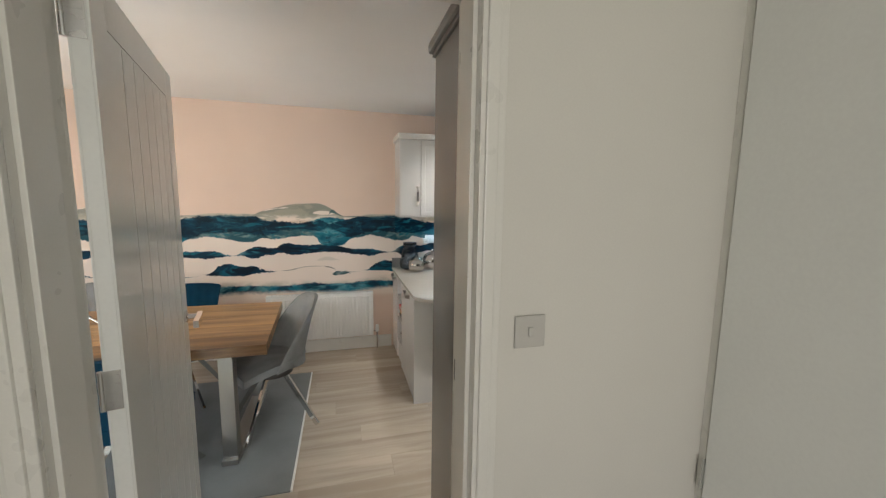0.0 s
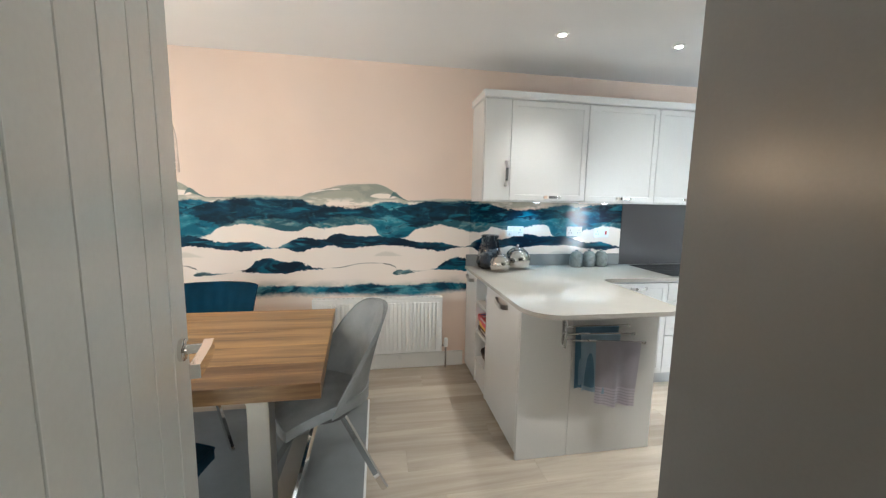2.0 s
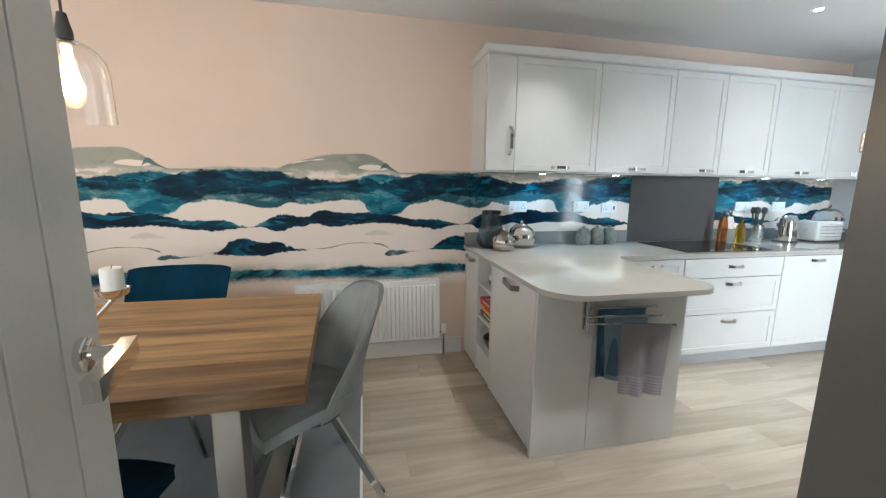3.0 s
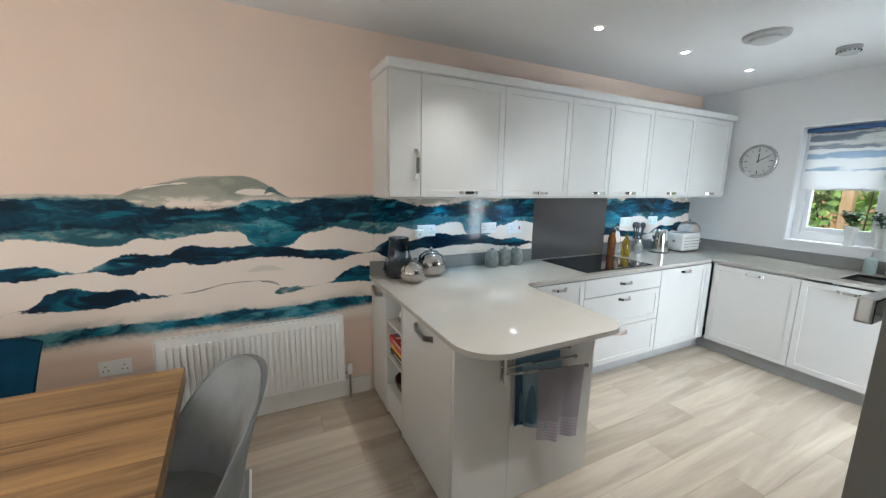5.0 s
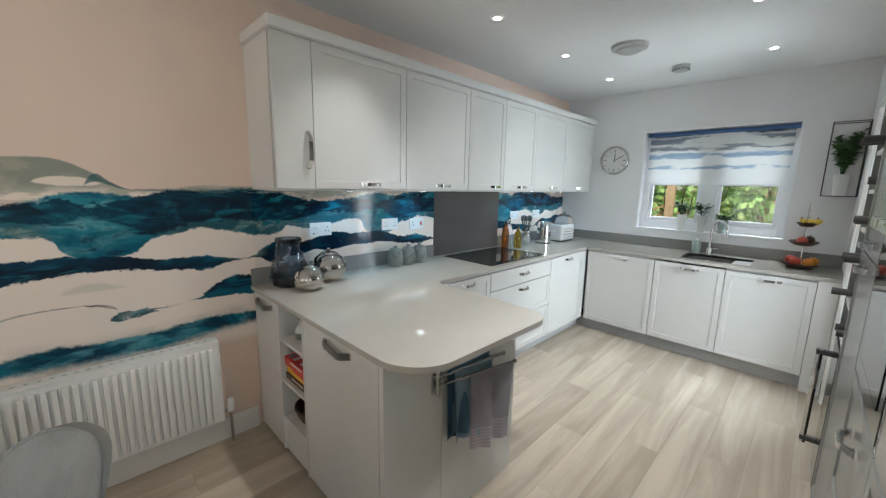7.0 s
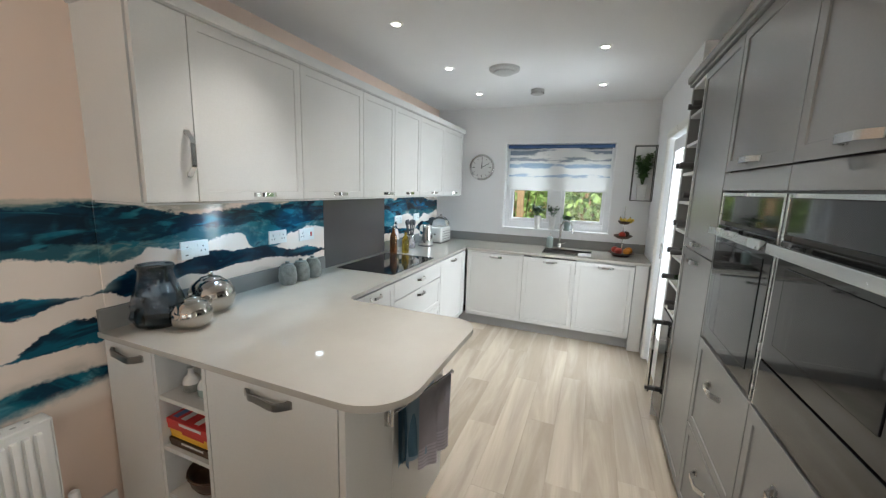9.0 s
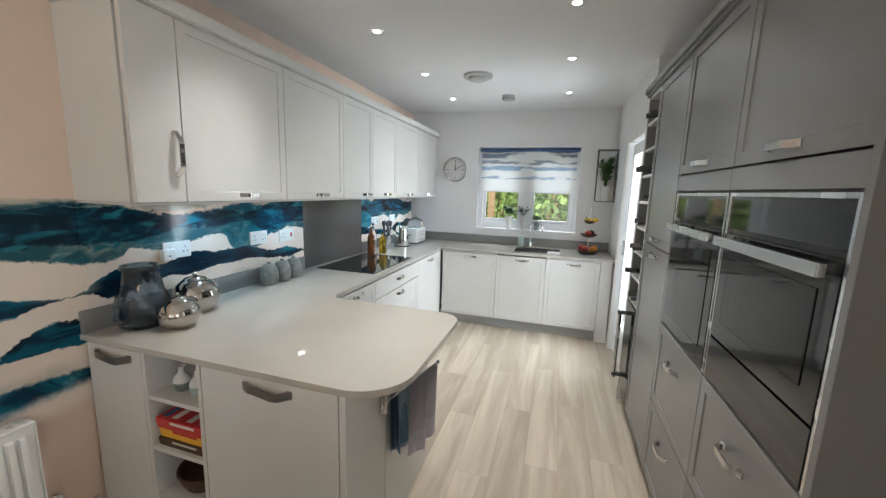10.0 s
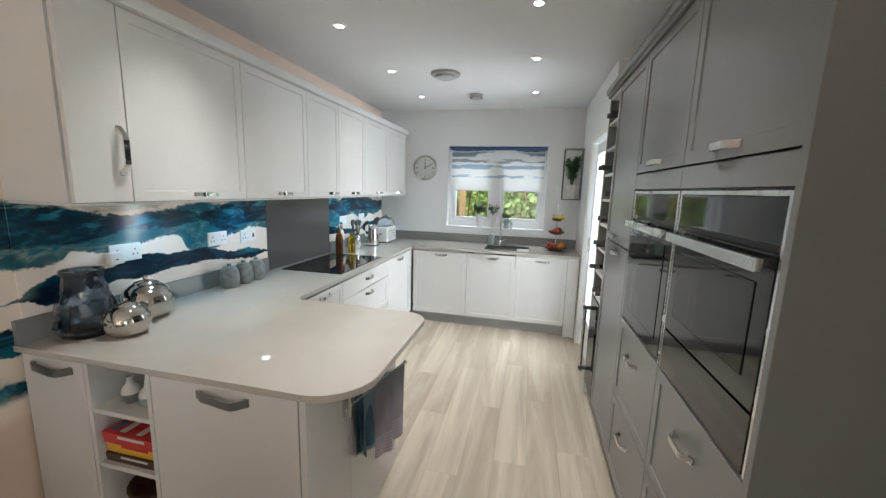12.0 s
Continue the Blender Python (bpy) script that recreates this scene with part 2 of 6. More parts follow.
    colour = n.mix(n.math("MULTIPLY", m, 0.96), colour, inside)
    # second band, with a watery stretch
    m = band(half([(0, 1.108), (0.05, 1.098), (0.10, 1.102), (0.17, 1.092), (0.25, 1.062), (0.30, 1.056), (0.33, 1.078), (0.38, 1.117), (0.42, 1.136), (0.50, 1.127), (0.55, 1.13), (0.59, 1.16), (0.73, 1.148), (0.83, 1.151), (0.94, 1.134), (1, 1.108)]),
             half([(0, 1.042), (0.09, 1.03), (0.16, 1.014), (0.20, 1.022), (0.25, 1.036), (0.30, 1.044), (0.35, 1.045), (0.38, 1.016), (0.43, 1.013), (0.46, 1.035), (0.53, 1.052), (0.55, 1.063), (0.65, 1.042), (0.73, 1.053), (0.89, 1.059), (1, 1.042)]), 0.004, 0.004, zr)
    thinned = n.math("MULTIPLY", n.step(u, 0.0, 0.12), n.step(u, 0.38, 0.30))
    colour = n.mix(m, colour, n.mix(n.math("MULTIPLY", thinned, n.step(pz, 1.045, 1.075)), n.mix(n.step(bloom, 0.5, 0.62), inky, deep), n.mix(n.step(u, 0.2, 0.3), n.mix(n.step(bloom, 0.42, 0.56), teal, deep), n.mix(0.4, pale, beige))))
    # bush and dashes
    m = band(half([(0, 0.855), (0.07, 0.85), (0.12, 0.866), (0.16, 0.897), (0.19, 0.937), (0.22, 0.952), (0.26, 0.972), (0.30, 0.955), (0.34, 0.942), (0.40, 0.945), (0.45, 0.908), (0.53, 0.888), (0.62, 0.876), (0.88, 0.83), (0.915, 0.862), (0.96, 0.862), (1, 0.855)]),
             half([(0, 0.834), (0.07, 0.842), (0.12, 0.855), (0.16, 0.855), (0.22, 0.849), (0.29, 0.84), (0.37, 0.84), (0.40, 0.855), (0.50, 0.872), (0.62, 0.881), (0.88, 0.85), (0.915, 0.826), (0.96, 0.83), (1, 0.834)]), 0.004, 0.004, n.math("MULTIPLY_ADD", n.math("SUBTRACT", blot, 0.5), 0.04, zr))
    dash = n.math("MAXIMUM", n.step(u, 0.80, 0.86), n.step(u, 0.14, 0.08))
    colour = n.mix(m, colour, n.mix(dash, n.mix(n.step(bloom, 0.46, 0.56), inky, n.mix(0.4, teal, deep)), n.mix(n.step(blot, 0.42, 0.55), n.mix(0.5, thin, dusk), dusk)))
    # ink line
    m = band(half([(0, 0.86), (0.55, 0.885), (0.62, 0.893), (0.72, 0.922), (0.78, 0.925), (0.84, 0.921), (0.91, 0.895), (0.925, 0.87), (1, 0.86)]),
             half([(0, 0.87), (0.55, 0.882), (0.62, 0.881), (0.72, 0.911), (0.78, 0.916), (0.84, 0.914), (0.91, 0.880), (0.925, 0.87), (1, 0.87)]), 0.002, 0.002, fine_z)
    colour = n.mix(n.math("MULTIPLY", m, n.math("MULTIPLY_ADD", n.step(blot, 0.42, 0.58), 0.45, 0.5)), colour, n.mix(n.step(u, 0.68, 0.76), (0.20, 0.19, 0.16), (0.03, 0.035, 0.035)))
    # faint hill between the bands, and the wash above the lowest band
    m = band(half([(0, 0.96), (0.78, 0.975), (0.82, 1.01), (0.87, 1.026), (0.92, 1.005), (0.98, 0.97), (1, 0.96)]), half([(0, 0.972), (1, 0.972)]), 0.010, 0.006, fine_z)
    colour = n.mix(n.math("MULTIPLY", m, 0.45), colour, (0.50, 0.46, 0.38))
    m = band(half([(0, 0.785), (0.2, 0.81), (0.5, 0.80), (1, 0.785)]), half([(0, 0.70), (1, 0.70)]), 0.03, 0.01, z)
    colour = n.mix(n.math("MULTIPLY", m, n.math("MULTIPLY_ADD", n.step(bloom, 0.4, 0.6), 0.45, 0.25)), colour, (0.44, 0.41, 0.35))
    # lowest band, crisp above and thinning out below
    m = band(half([(0, 0.738), (0.18, 0.752), (0.36, 0.745), (0.52, 0.735), (0.62, 0.745), (0.71, 0.755), (0.86, 0.745), (1, 0.738)]), half([(0, 0.60), (0.27, 0.645), (0.43, 0.641), (0.67, 0.632), (0.81, 0.62), (1, 0.60)]), 0.009, 0.026, zr)
    colour = n.mix(m, colour, n.mix(n.step(bloom, 0.43, 0.58), n.mix(n.step(blot, 0.44, 0.56), deep, (0.004, 0.07, 0.11)), n.mix(n.step(pale_wash, 0.4, 0.6), teal, n.mix(0.5, teal, pale))))
    if rough > 0.3:
        n.bump(n.noise(at, 260, 2), 0.05)
    n.bsdf.inputs["Specular IOR Level"].default_value = 0.2 if rough > 0.3 else 0.35
    return n.finish(colour, rough)


M_WALL = paint("white_wall_paint", (0.74, 0.745, 0.75), 0.85, 0.02)
M_HALL = paint("hall_wall_paint", (0.66, 0.645, 0.60), 0.8, 0.03)
M_PEACH = paint("peach_wallpaper", (0.76, 0.60, 0.50), 0.85, 0.04)
M_CEIL = paint("ceiling_paint", (0.76, 0.76, 0.76), 0.9, 0.02)
M_MURAL = mural("mural_wallpaper", 0.7)
M_MURAL_GLASS = mural("mural_under_glass", 0.09)
M_GLOSSWHITE = paint("white_gloss_trim", (0.70, 0.69, 0.65), 0.28, 0.03, bump=0.03)
# white plastic of the ceiling fittings, its backlit shade put into the grey
M_VENT = paint("shaded_white_plastic", (0.42, 0.42, 0.41), 0.4, 0.04)
M_JOINT = paint("oak_joint_shadow", (0.33, 0.285, 0.23), 0.7, 0.1)
M_DOORWHITE = paint("white_door_paint", (0.76, 0.775, 0.755), 0.2, 0.03, grain=90, bump=0.03)
M_PLASTIC = paint("white_plastic", (0.76, 0.76, 0.74), 0.35, 0.02)
M_UPVC = paint("white_upvc", (0.8, 0.81, 0.82), 0.3, 0.02)
M_KITCHEN = paint("light_grey_kitchen_paint", (0.66, 0.655, 0.635), 0.26, 0.03, grain=120)
M_TALL = paint("mid_grey_kitchen_paint", (0.19, 0.192, 0.188), 0.26, 0.03, grain=120)
M_PLINTH = paint("grey_plinth", (0.42, 0.42, 0.42), 0.4, 0.05)
M_GAP = paint("dark_shadow_gap", (0.06, 0.06, 0.06), 0.7)
M_QUARTZ = paint("pale_grey_quartz", (0.47, 0.445, 0.40), 0.055, 0.03, grain=420, bump=0.0, patch=5)
M_QUARTZ.node_tree.nodes["Principled BSDF"].inputs["Specular IOR Level"].default_value = 0.75
M_UPSTAND = paint("grey_quartz_upstand", (0.24, 0.238, 0.23), 0.25, 0.05, grain=420, bump=0.0)
M_GREYGLASS = paint("grey_back_painted_glass", (0.085, 0.08, 0.08), 0.04, 0.02, bump=0.0)
M_BLACKGLASS = paint("black_glass", (0.012, 0.012, 0.013), 0.04, 0.02, bump=0.0)
M_OVENGLASS = paint("dark_oven_glass", (0.011, 0.0115, 0.012), 0.05, 0.02, bump=0.0)
M_BLACKGLASS.node_tree.nodes["Principled BSDF"].inputs["Specular IOR Level"].default_value = 0.35
M_CHROME = paint("polished_chrome", (0.78, 0.77, 0.75), 0.08, 0.03, bump=0.0, metal=1.0)
M_POT = paint("smoked_chrome", (0.56, 0.53, 0.49), 0.06, 0.05, bump=0.0, metal=1.0)
M_STEEL = paint("brushed_steel", (0.60, 0.60, 0.59), 0.27, 0.06, grain=300, metal=1.0)
M_STRAP = paint("brushed_dark_nickel", (0.34, 0.33, 0.31), 0.3, 0.08, grain=300, metal=1.0)
M_SWITCH = paint("satin_grey_plate", (0.50, 0.49, 0.46), 0.4, 0.03)
M_DARKSTEEL = paint("dark_bracket", (0.05, 0.05, 0.05), 0.4)
M_FLOOR = wood("pale_grey_oak_planks", (0.37, 0.315, 0.25), (0.54, 0.47, 0.385), "x", 0.24, 0.42, 0.15, 0.06, 0.14)
M_TABLE = wood("warm_oak_tabletop", (0.11, 0.052, 0.019), (0.50, 0.305, 0.13), "x", 0.34, 0.45, 0.12, 0.16, 0.40)
M_RUG = paint("grey_blue_rug", (0.21, 0.225, 0.23), 0.95, 0.12, grain=350, bump=0.5, patch=3)
M_TEAL = paint("teal_velvet", (0.002, 0.032, 0.065), 0.85, 0.25, grain=260, bump=0.2, patch=7)
M_VELVET = paint("grey_velvet", (0.25, 0.26, 0.262), 0.75, 0.14, grain=260, bump=0.2, patch=9)
for m_ in (M_TEAL, M_VELVET, M_RUG):
    m_.node_tree.nodes["Principled BSDF"].inputs["Specular IOR Level"].default_value = 0.12
M_RADIATOR = paint("white_radiator_enamel", (0.86, 0.86, 0.84), 0.3, 0.02)
M_SMOKE = glass("smoky_blue_glass", (0.52, 0.60, 0.67))
M_CLEAR = glass("clear_glass", (0.98, 0.98, 0.98))
M_OIL = glass("golden_oil", (0.85, 0.55, 0.05))
M_AMBER = glass("amber_bottle", (0.55, 0.16, 0.03))
M_GREENGLASS = glass("green_bottle_glass", (0.04, 0.12, 0.03))
M_STONE = paint("speckled_grey_stoneware", (0.22, 0.235, 0.22), 0.4, 0.3, grain=160, patch=30)
M_CERAMIC = paint("white_ceramic", (0.72, 0.72, 0.70), 0.2, 0.03, bump=0.0)
M_SAGE = paint("sage_glaze", (0.34, 0.42, 0.40), 0.25, 0.12, patch=20)
M_WAX = paint("candle_wax", (0.82, 0.80, 0.74), 0.5, 0.03)
M_LEAF = paint("green_leaves", (0.055, 0.13, 0.03), 0.5, 0.45, grain=60, patch=14)
M_LEAFDARK = paint("dark_green_leaves", (0.03, 0.085, 0.03), 0.5, 0.4, grain=60, patch=14)
M_HEDGE = paint("bright_garden_leaves", (0.30, 0.44, 0.12), 0.6, 0.5, grain=20, patch=3)
M_REED = paint("straw_grass", (0.45, 0.40, 0.20), 0.7, 0.3)
M_LAWN = paint("lawn", (0.09, 0.17, 0.04), 0.9, 0.4, grain=30)
M_FENCE = wood("orange_fence_timber", (0.30, 0.15, 0.06), (0.55, 0.33, 0.16), "z", 0.7)
M_TOWEL_BLUE = paint("blue_towel", (0.15, 0.29, 0.42), 0.95, 0.15, grain=300, bump=0.6)
M_TOWEL_PALE = paint("pale_blue_towel", (0.36, 0.50, 0.60), 0.95, 0.15, grain=300, bump=0.6)


def ribbed(name, colour, hem):
    """Towelling with pale woven ribs near the hem."""
    n = Net(name)
    geo = n.node("ShaderNodeNewGeometry")
    split = n.node("ShaderNodeSeparateXYZ")
    n.link(geo.outputs["Position"], split.inputs[0])
    z = split.outputs[2]
    rib = n.step(n.math("ABSOLUTE", n.math("SUBTRACT", n.math("FRACT", n.math("MULTIPLY", z, 62.0)), 0.5)), 0.12, 0.2)
    low = n.math("SUBTRACT", 1.0, n.step(z, hem, hem + 0.004))
    at = n.coords(world_space=True)
    pile = n.noise(at, 320, 3)
    n.bump(pile, 0.6)
    base = n.mix(n.noise(at, 20, 3), tuple(c * 0.88 for c in colour), colour)
    return n.finish(n.mix(n.math("MULTIPLY", n.math("MULTIPLY", rib, low), 0.45), base, tuple(min(1, c * 1.5) for c in colour)), 0.95)


M_TOWEL_GREY = ribbed("lilac_grey_towel", (0.56, 0.53, 0.58), 0.44)
M_RED = paint("red_box", (0.55, 0.03, 0.03), 0.4)
M_YELLOW = paint("yellow_box", (0.75, 0.42, 0.03), 0.4)
M_BLUEBOX = paint("blue_box", (0.05, 0.12, 0.30), 0.4)
M_BROWN = paint("dark_brown_wood", (0.07, 0.035, 0.02), 0.45, 0.2)
M_BANANA = paint("banana_skin", (0.72, 0.50, 0.05), 0.5, 0.15, patch=25)
M_FRUIT = paint("orange_peel", (0.62, 0.22, 0.02), 0.5, 0.15)
M_APPLE = paint("red_apple", (0.42, 0.05, 0.03), 0.35, 0.3, patch=20)
M_BULB = glow("glowing_filament_bulb", (1.0, 0.62, 0.28), 14.0)
M_LED = glow("lit_downlight", (1.0, 0.95, 0.88), 40.0)
M_LEDCOOL = glow("lit_cabinet_light", (0.8, 0.92, 1.0), 10.0)
M_CLOCKFACE = paint("pale_clock_dial", (0.55, 0.55, 0.54), 0.5, 0.05)


def blind_print(name):
    n = Net(name)
    geo = n.node("ShaderNodeNewGeometry")
    split = n.node("ShaderNodeSeparateXYZ")
    n.link(geo.outputs["Position"], split.inputs[0])
    at = n.coords((1, 2.0, 9.0), world_space=True)
    wash = n.noise(at, 2.0, 5, 0.6, 0.4)
    z = n.math("ADD", split.outputs[2], n.math("MULTIPLY_ADD", wash, 0.10, -0.05))
    colour = (0.80, 0.81, 0.80)
    for centre, width, tone in ((2.06, 0.06, (0.05, 0.08, 0.13)), (1.98, 0.034, (0.22, 0.27, 0.33)), (1.91, 0.022, (0.30, 0.34, 0.39)), (1.83, 0.036, (0.32, 0.43, 0.56)), (1.71, 0.022, (0.36, 0.46, 0.58))):
        m = n.math("SUBTRACT", 1.0, n.step(n.math("ABSOLUTE", n.math("SUBTRACT", z, centre)), width * 0.4, width))
        m = n.math("MULTIPLY", m, n.step(n.noise(at, 1.1, 3), 0.42, 0.5))
        colour = n.mix(m, colour, tone)
    n.finish(colour, 0.9)
    trans = n.node("ShaderNodeBsdfTranslucent")
    n.link(colour, trans.inputs[0])
    both = n.node("ShaderNodeMixShader")
    both.inputs[0].default_value = 0.22
    n.link(n.bsdf.outputs[0], both.inputs[1])
    n.link(trans.outputs[0], both.inputs[2])
    n.link(both.outputs[0], n.out.inputs[0])
    return n.mat


M_BLIND = blind_print("printed_roller_blind")

# ---- mesh helpers ----


def mesh_of(name, bm, material, smooth=None):
    bmesh.ops.recalc_face_normals(bm, faces=bm.faces)
    me = bpy.data.meshes.new(name)
    if smooth is not None:
        for f in bm.faces:
            f.smooth = True
    bm.to_mesh(me)
    bm.free()
    me.materials.append(material)
    if smooth is not None:
        me.set_sharp_from_angle(angle=radians(smooth))
    return me


def part(name, bm, material, parent=None, label="", smooth=None):
    ob = new(name, mesh_of(name, bm, material, smooth))
    if parent is not None:
        ob.parent = parent
    if label:
        ob["label"] = label
    return ob


def thing(name, label, category, m=None, group="", kind=""):
    ob = new(name)
    ob.empty_display_size = 0.05
    if m is not None:
        ob.matrix_world = m
    return tagged(ob, label, category, group, kind)


def box(x0, x1, y0, y1, z0, z1, bevel=0.0, bm=None, segments=2):
    own = bm or bmesh.new()
    made = bmesh.ops.create_cube(own, size=1.0, matrix=Matrix.LocRotScale(((x0 + x1) / 2, (y0 + y1) / 2, (z0 + z1) / 2), None, (abs(x1 - x0), abs(y1 - y0), abs(z1 - z0))))
    if bevel:
        edges = {e for v in made["verts"] for e in v.link_edges}
        bmesh.ops.bevel(own, geom=list(edges), offset=bevel, segments=segments, profile=0.6, affect="EDGES")
    return own


def lathe(profile, at=(0, 0, 0), steps=32, bm=None, squash=1.0):
    """A turned shape from (radius, height) pairs."""
    own = bm or bmesh.new()
    rings = []
    for r, h in profile:
        rings.append([own.verts.new((at[0] + max(r, 1e-4) * math.cos(2 * math.pi * k / steps), at[1] + squash * max(r, 1e-4) * math.sin(2 * math.pi * k / steps), at[2] + h)) for k in range(steps)])
    for a, b in zip(rings, rings[1:]):
        for k in range(steps):
            own.faces.new((a[k], a[(k + 1) % steps], b[(k + 1) % steps], b[k]))
    for ring in (rings[0], rings[-1]):
        own.faces.new(ring)
    return own


def tube(points, radius, bm=None, steps=10, flat=None, taper=1.0):
    """A rod along points; flat=(half width, half thickness) gives a strap instead."""
    own = bm or bmesh.new()
    pts = [Vector(p) for p in points]
    rings, side = [], None
    for i, p in enumerate(pts):
        way = (pts[min(i + 1, len(pts) - 1)] - pts[max(i - 1, 0)]).normalized()
        if side is None:
            side = way.cross(Vector((0, 0, 1)))
            if side.length < 0.05:
                side = way.cross(Vector((0, 1, 0)))
        side = (side - way * side.dot(way)).normalized()
        up = side.cross(way)
        r = radius * (1 + (taper - 1) * i / max(1, len(pts) - 1))
        if flat:
            offs = [(flat[0], flat[1]), (-flat[0], flat[1]), (-flat[0], -flat[1]), (flat[0], -flat[1])]
            rings.append([own.verts.new(p + up * a + side * b) for a, b in offs])
        else:
            rings.append([own.verts.new(p + (side * math.cos(2 * math.pi * k / steps) + up * math.sin(2 * math.pi * k / steps)) * r) for k in range(steps)])
    for a, b in zip(rings, rings[1:]):
        m = len(a)
        for k in range(m):
            own.faces.new((a[k], a[(k + 1) % m], b[(k + 1) % m], b[k]))
    own.faces.new(rings[0][::-1]), own.faces.new(rings[-1])
    return own


def slab(outline, z0, z1, bevel=0.0, bm=None):
    """A flat outline pulled up from z0 to z1."""
    own = bm or bmesh.new()
    low = [own.verts.new((x, y, z0)) for x, y in outline]
    high = [own.verts.new((x, y, z1)) for x, y in outline]
    own.faces.new(low[::-1]), own.faces.new(high)
    m = len(low)
    for k in range(m):
        own.faces.new((low[k], low[(k + 1) % m], high[(k + 1) % m], high[k]))
    if bevel:
        rim = [e for e in own.edges if abs(e.verts[0].co.z - e.verts[1].co.z) < 1e-6 and len(e.link_faces) == 2]
        bmesh.ops.bevel(own, geom=rim, offset=bevel, segments=2, profile=0.5, affect="EDGES")
    return own


def arc(cx, cy, r, a0, a1, steps=10):
    return [(cx + r * math.cos(radians(a0 + (a1 - a0) * k / steps)), cy + r * math.sin(radians(a0 + (a1 - a0) * k / steps))) for k in range(steps + 1)]


def setting(name, bm, material, label, category):
    return tagged(part(name, bm, material), label, category, kind="structure")

# ---- the large structure ----
LAB_WALL = "plain painted wall"
setting("wall_mural", box(XD - 0.15, XW + 0.3, 0.0, 0.2, 0, CEIL), M_MURAL, "peach wallpaper with teal ink-wash landscape bands", "wall")
y0, y1, z0, z1 = WIN
for n_, b in (("wall_window_low", (XW, XW + 0.3, -3.2, 0.0, 0, z0)), ("wall_window_high", (XW, XW + 0.3, -3.2, 0.0, z1, CEIL)),
              ("wall_window_side", (XW, XW + 0.3, -3.2, y0, z0, z1)), ("wall_window_corner", (XW, XW + 0.3, y1, 0.0, z0, z1))):
    setting(n_, box(*b), M_WALL, "white painted wall round the kitchen window", "wall")
# wall with the back door
BD0, BD1, BDH = 2.20, 2.92, 2.02
setting("wall_back_door_near", box(XR, BD0, YU - 0.15, YU, 0, CEIL), M_WALL, "white painted wall beside the back door", "wall")
setting("wall_back_door_far", box(BD1, XW, YU - 0.15, YU, 0, CEIL), M_WALL, "white painted wall beside the back door", "wall")
setting("wall_back_door_head", box(BD0, BD1, YU - 0.15, YU, BDH, CEIL), M_WALL, "white painted wall above the back door", "wall")
setting("wall_recess", box(XR, XR + 0.12, YH, YU - 0.15, 0, CEIL), M_WALL, "white painted return wall of the recess", "wall")
# entrance wall
DH = 2.12
PX0, PX1, PZ = -3.25, -1.45, 2.1   # added glazed opening, never in view, lets fill light in
setting("wall_entrance_left", box(PX1, DOOR_L - 0.03, YH, YS, 0, CEIL), M_HALL, "off-white painted wall beside the entrance", "wall")
setting("wall_fill_side", box(XD, PX0, YH, YS, 0, CEIL), M_HALL, "off-white painted wall beside the added fill light opening", "wall")
setting("wall_fill_head", box(PX0, PX1, YH, YS, PZ, CEIL), M_HALL, "off-white painted wall above the added fill light opening", "wall")
setting("wall_entrance_right", box(DOOR_R + 0.03, XR, YH, YS, 0, CEIL), M_HALL, "off-white painted hall wall with a light switch", "wall")
setting("wall_entrance_head", box(DOOR_L - 0.03, DOOR_R + 0.03, YH, YS, DH + 0.03, CEIL), M_HALL, "off-white painted wall above the entrance", "wall")
# dining end wall
# opening invented in this unseen wall so the fill lamp shines in
DY0, DY1, DZ0, DZ1 = -2.2, -0.7, 0.65, 1.95
for n_, b in (("wall_dining_low", (-3.2, 0.0, 0, DZ0)), ("wall_dining_high", (-3.2, 0.0, DZ1, CEIL)), ("wall_dining_south", (-3.2, DY0, DZ0, DZ1)), ("wall_dining_north", (DY1, 0.0, DZ0, DZ1))):
    setting(n_, box(XD - 0.15, XD, *b), M_PEACH, LAB_WALL, "wall")
# hall
HX = 0.585
setting("wall_hall_right", box(HX, HX + 0.12, -6.1, YH, 0, CEIL), M_HALL, "off-white painted hall wall", "wall")
setting("wall_hall_left", box(-1.45, -1.33, -6.1, YH, 0, CEIL), M_HALL, "off-white painted hall wall", "wall")
# unseen hall end, with a gap made for the added fill lamp
setting("wall_hall_end_left", box(-1.33, -0.95, -6.2, -6.1, 0, CEIL), M_HALL, "off-white painted hall wall", "wall")
setting("wall_hall_end_right", box(-0.05, HX, -6.2, -6.1, 0, CEIL), M_HALL, "off-white painted hall wall", "wall")
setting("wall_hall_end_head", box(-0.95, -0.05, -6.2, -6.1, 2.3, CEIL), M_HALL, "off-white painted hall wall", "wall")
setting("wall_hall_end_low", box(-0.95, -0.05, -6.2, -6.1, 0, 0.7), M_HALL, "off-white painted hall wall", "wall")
setting("ceiling", box(XD - 0.15, XW + 0.3, -6.2, 0.2, CEIL, CEIL + 0.1), M_CEIL, "white painted ceiling", "ceiling")

# baseboards
for n_, b in (("baseboard_mural", (XD, -0.02, -0.016, 0, 0, 0.13)), ("baseboard_entrance", (PX1, DOOR_L - 0.05, YS, YS + 0.016, 0, 0.13)),
              ("baseboard_back_door", (BD1 + 0.07, 3.07, YU, YU + 0.016, 0, 0.13)), ("baseboard_hall", (DOOR_R + 0.105, HX, YH - 0.016, YH, 0, 0.13))):
    setting(n_, box(*b, bevel=0.004), M_GLOSSWHITE, "white gloss skirting board", "skirting board")


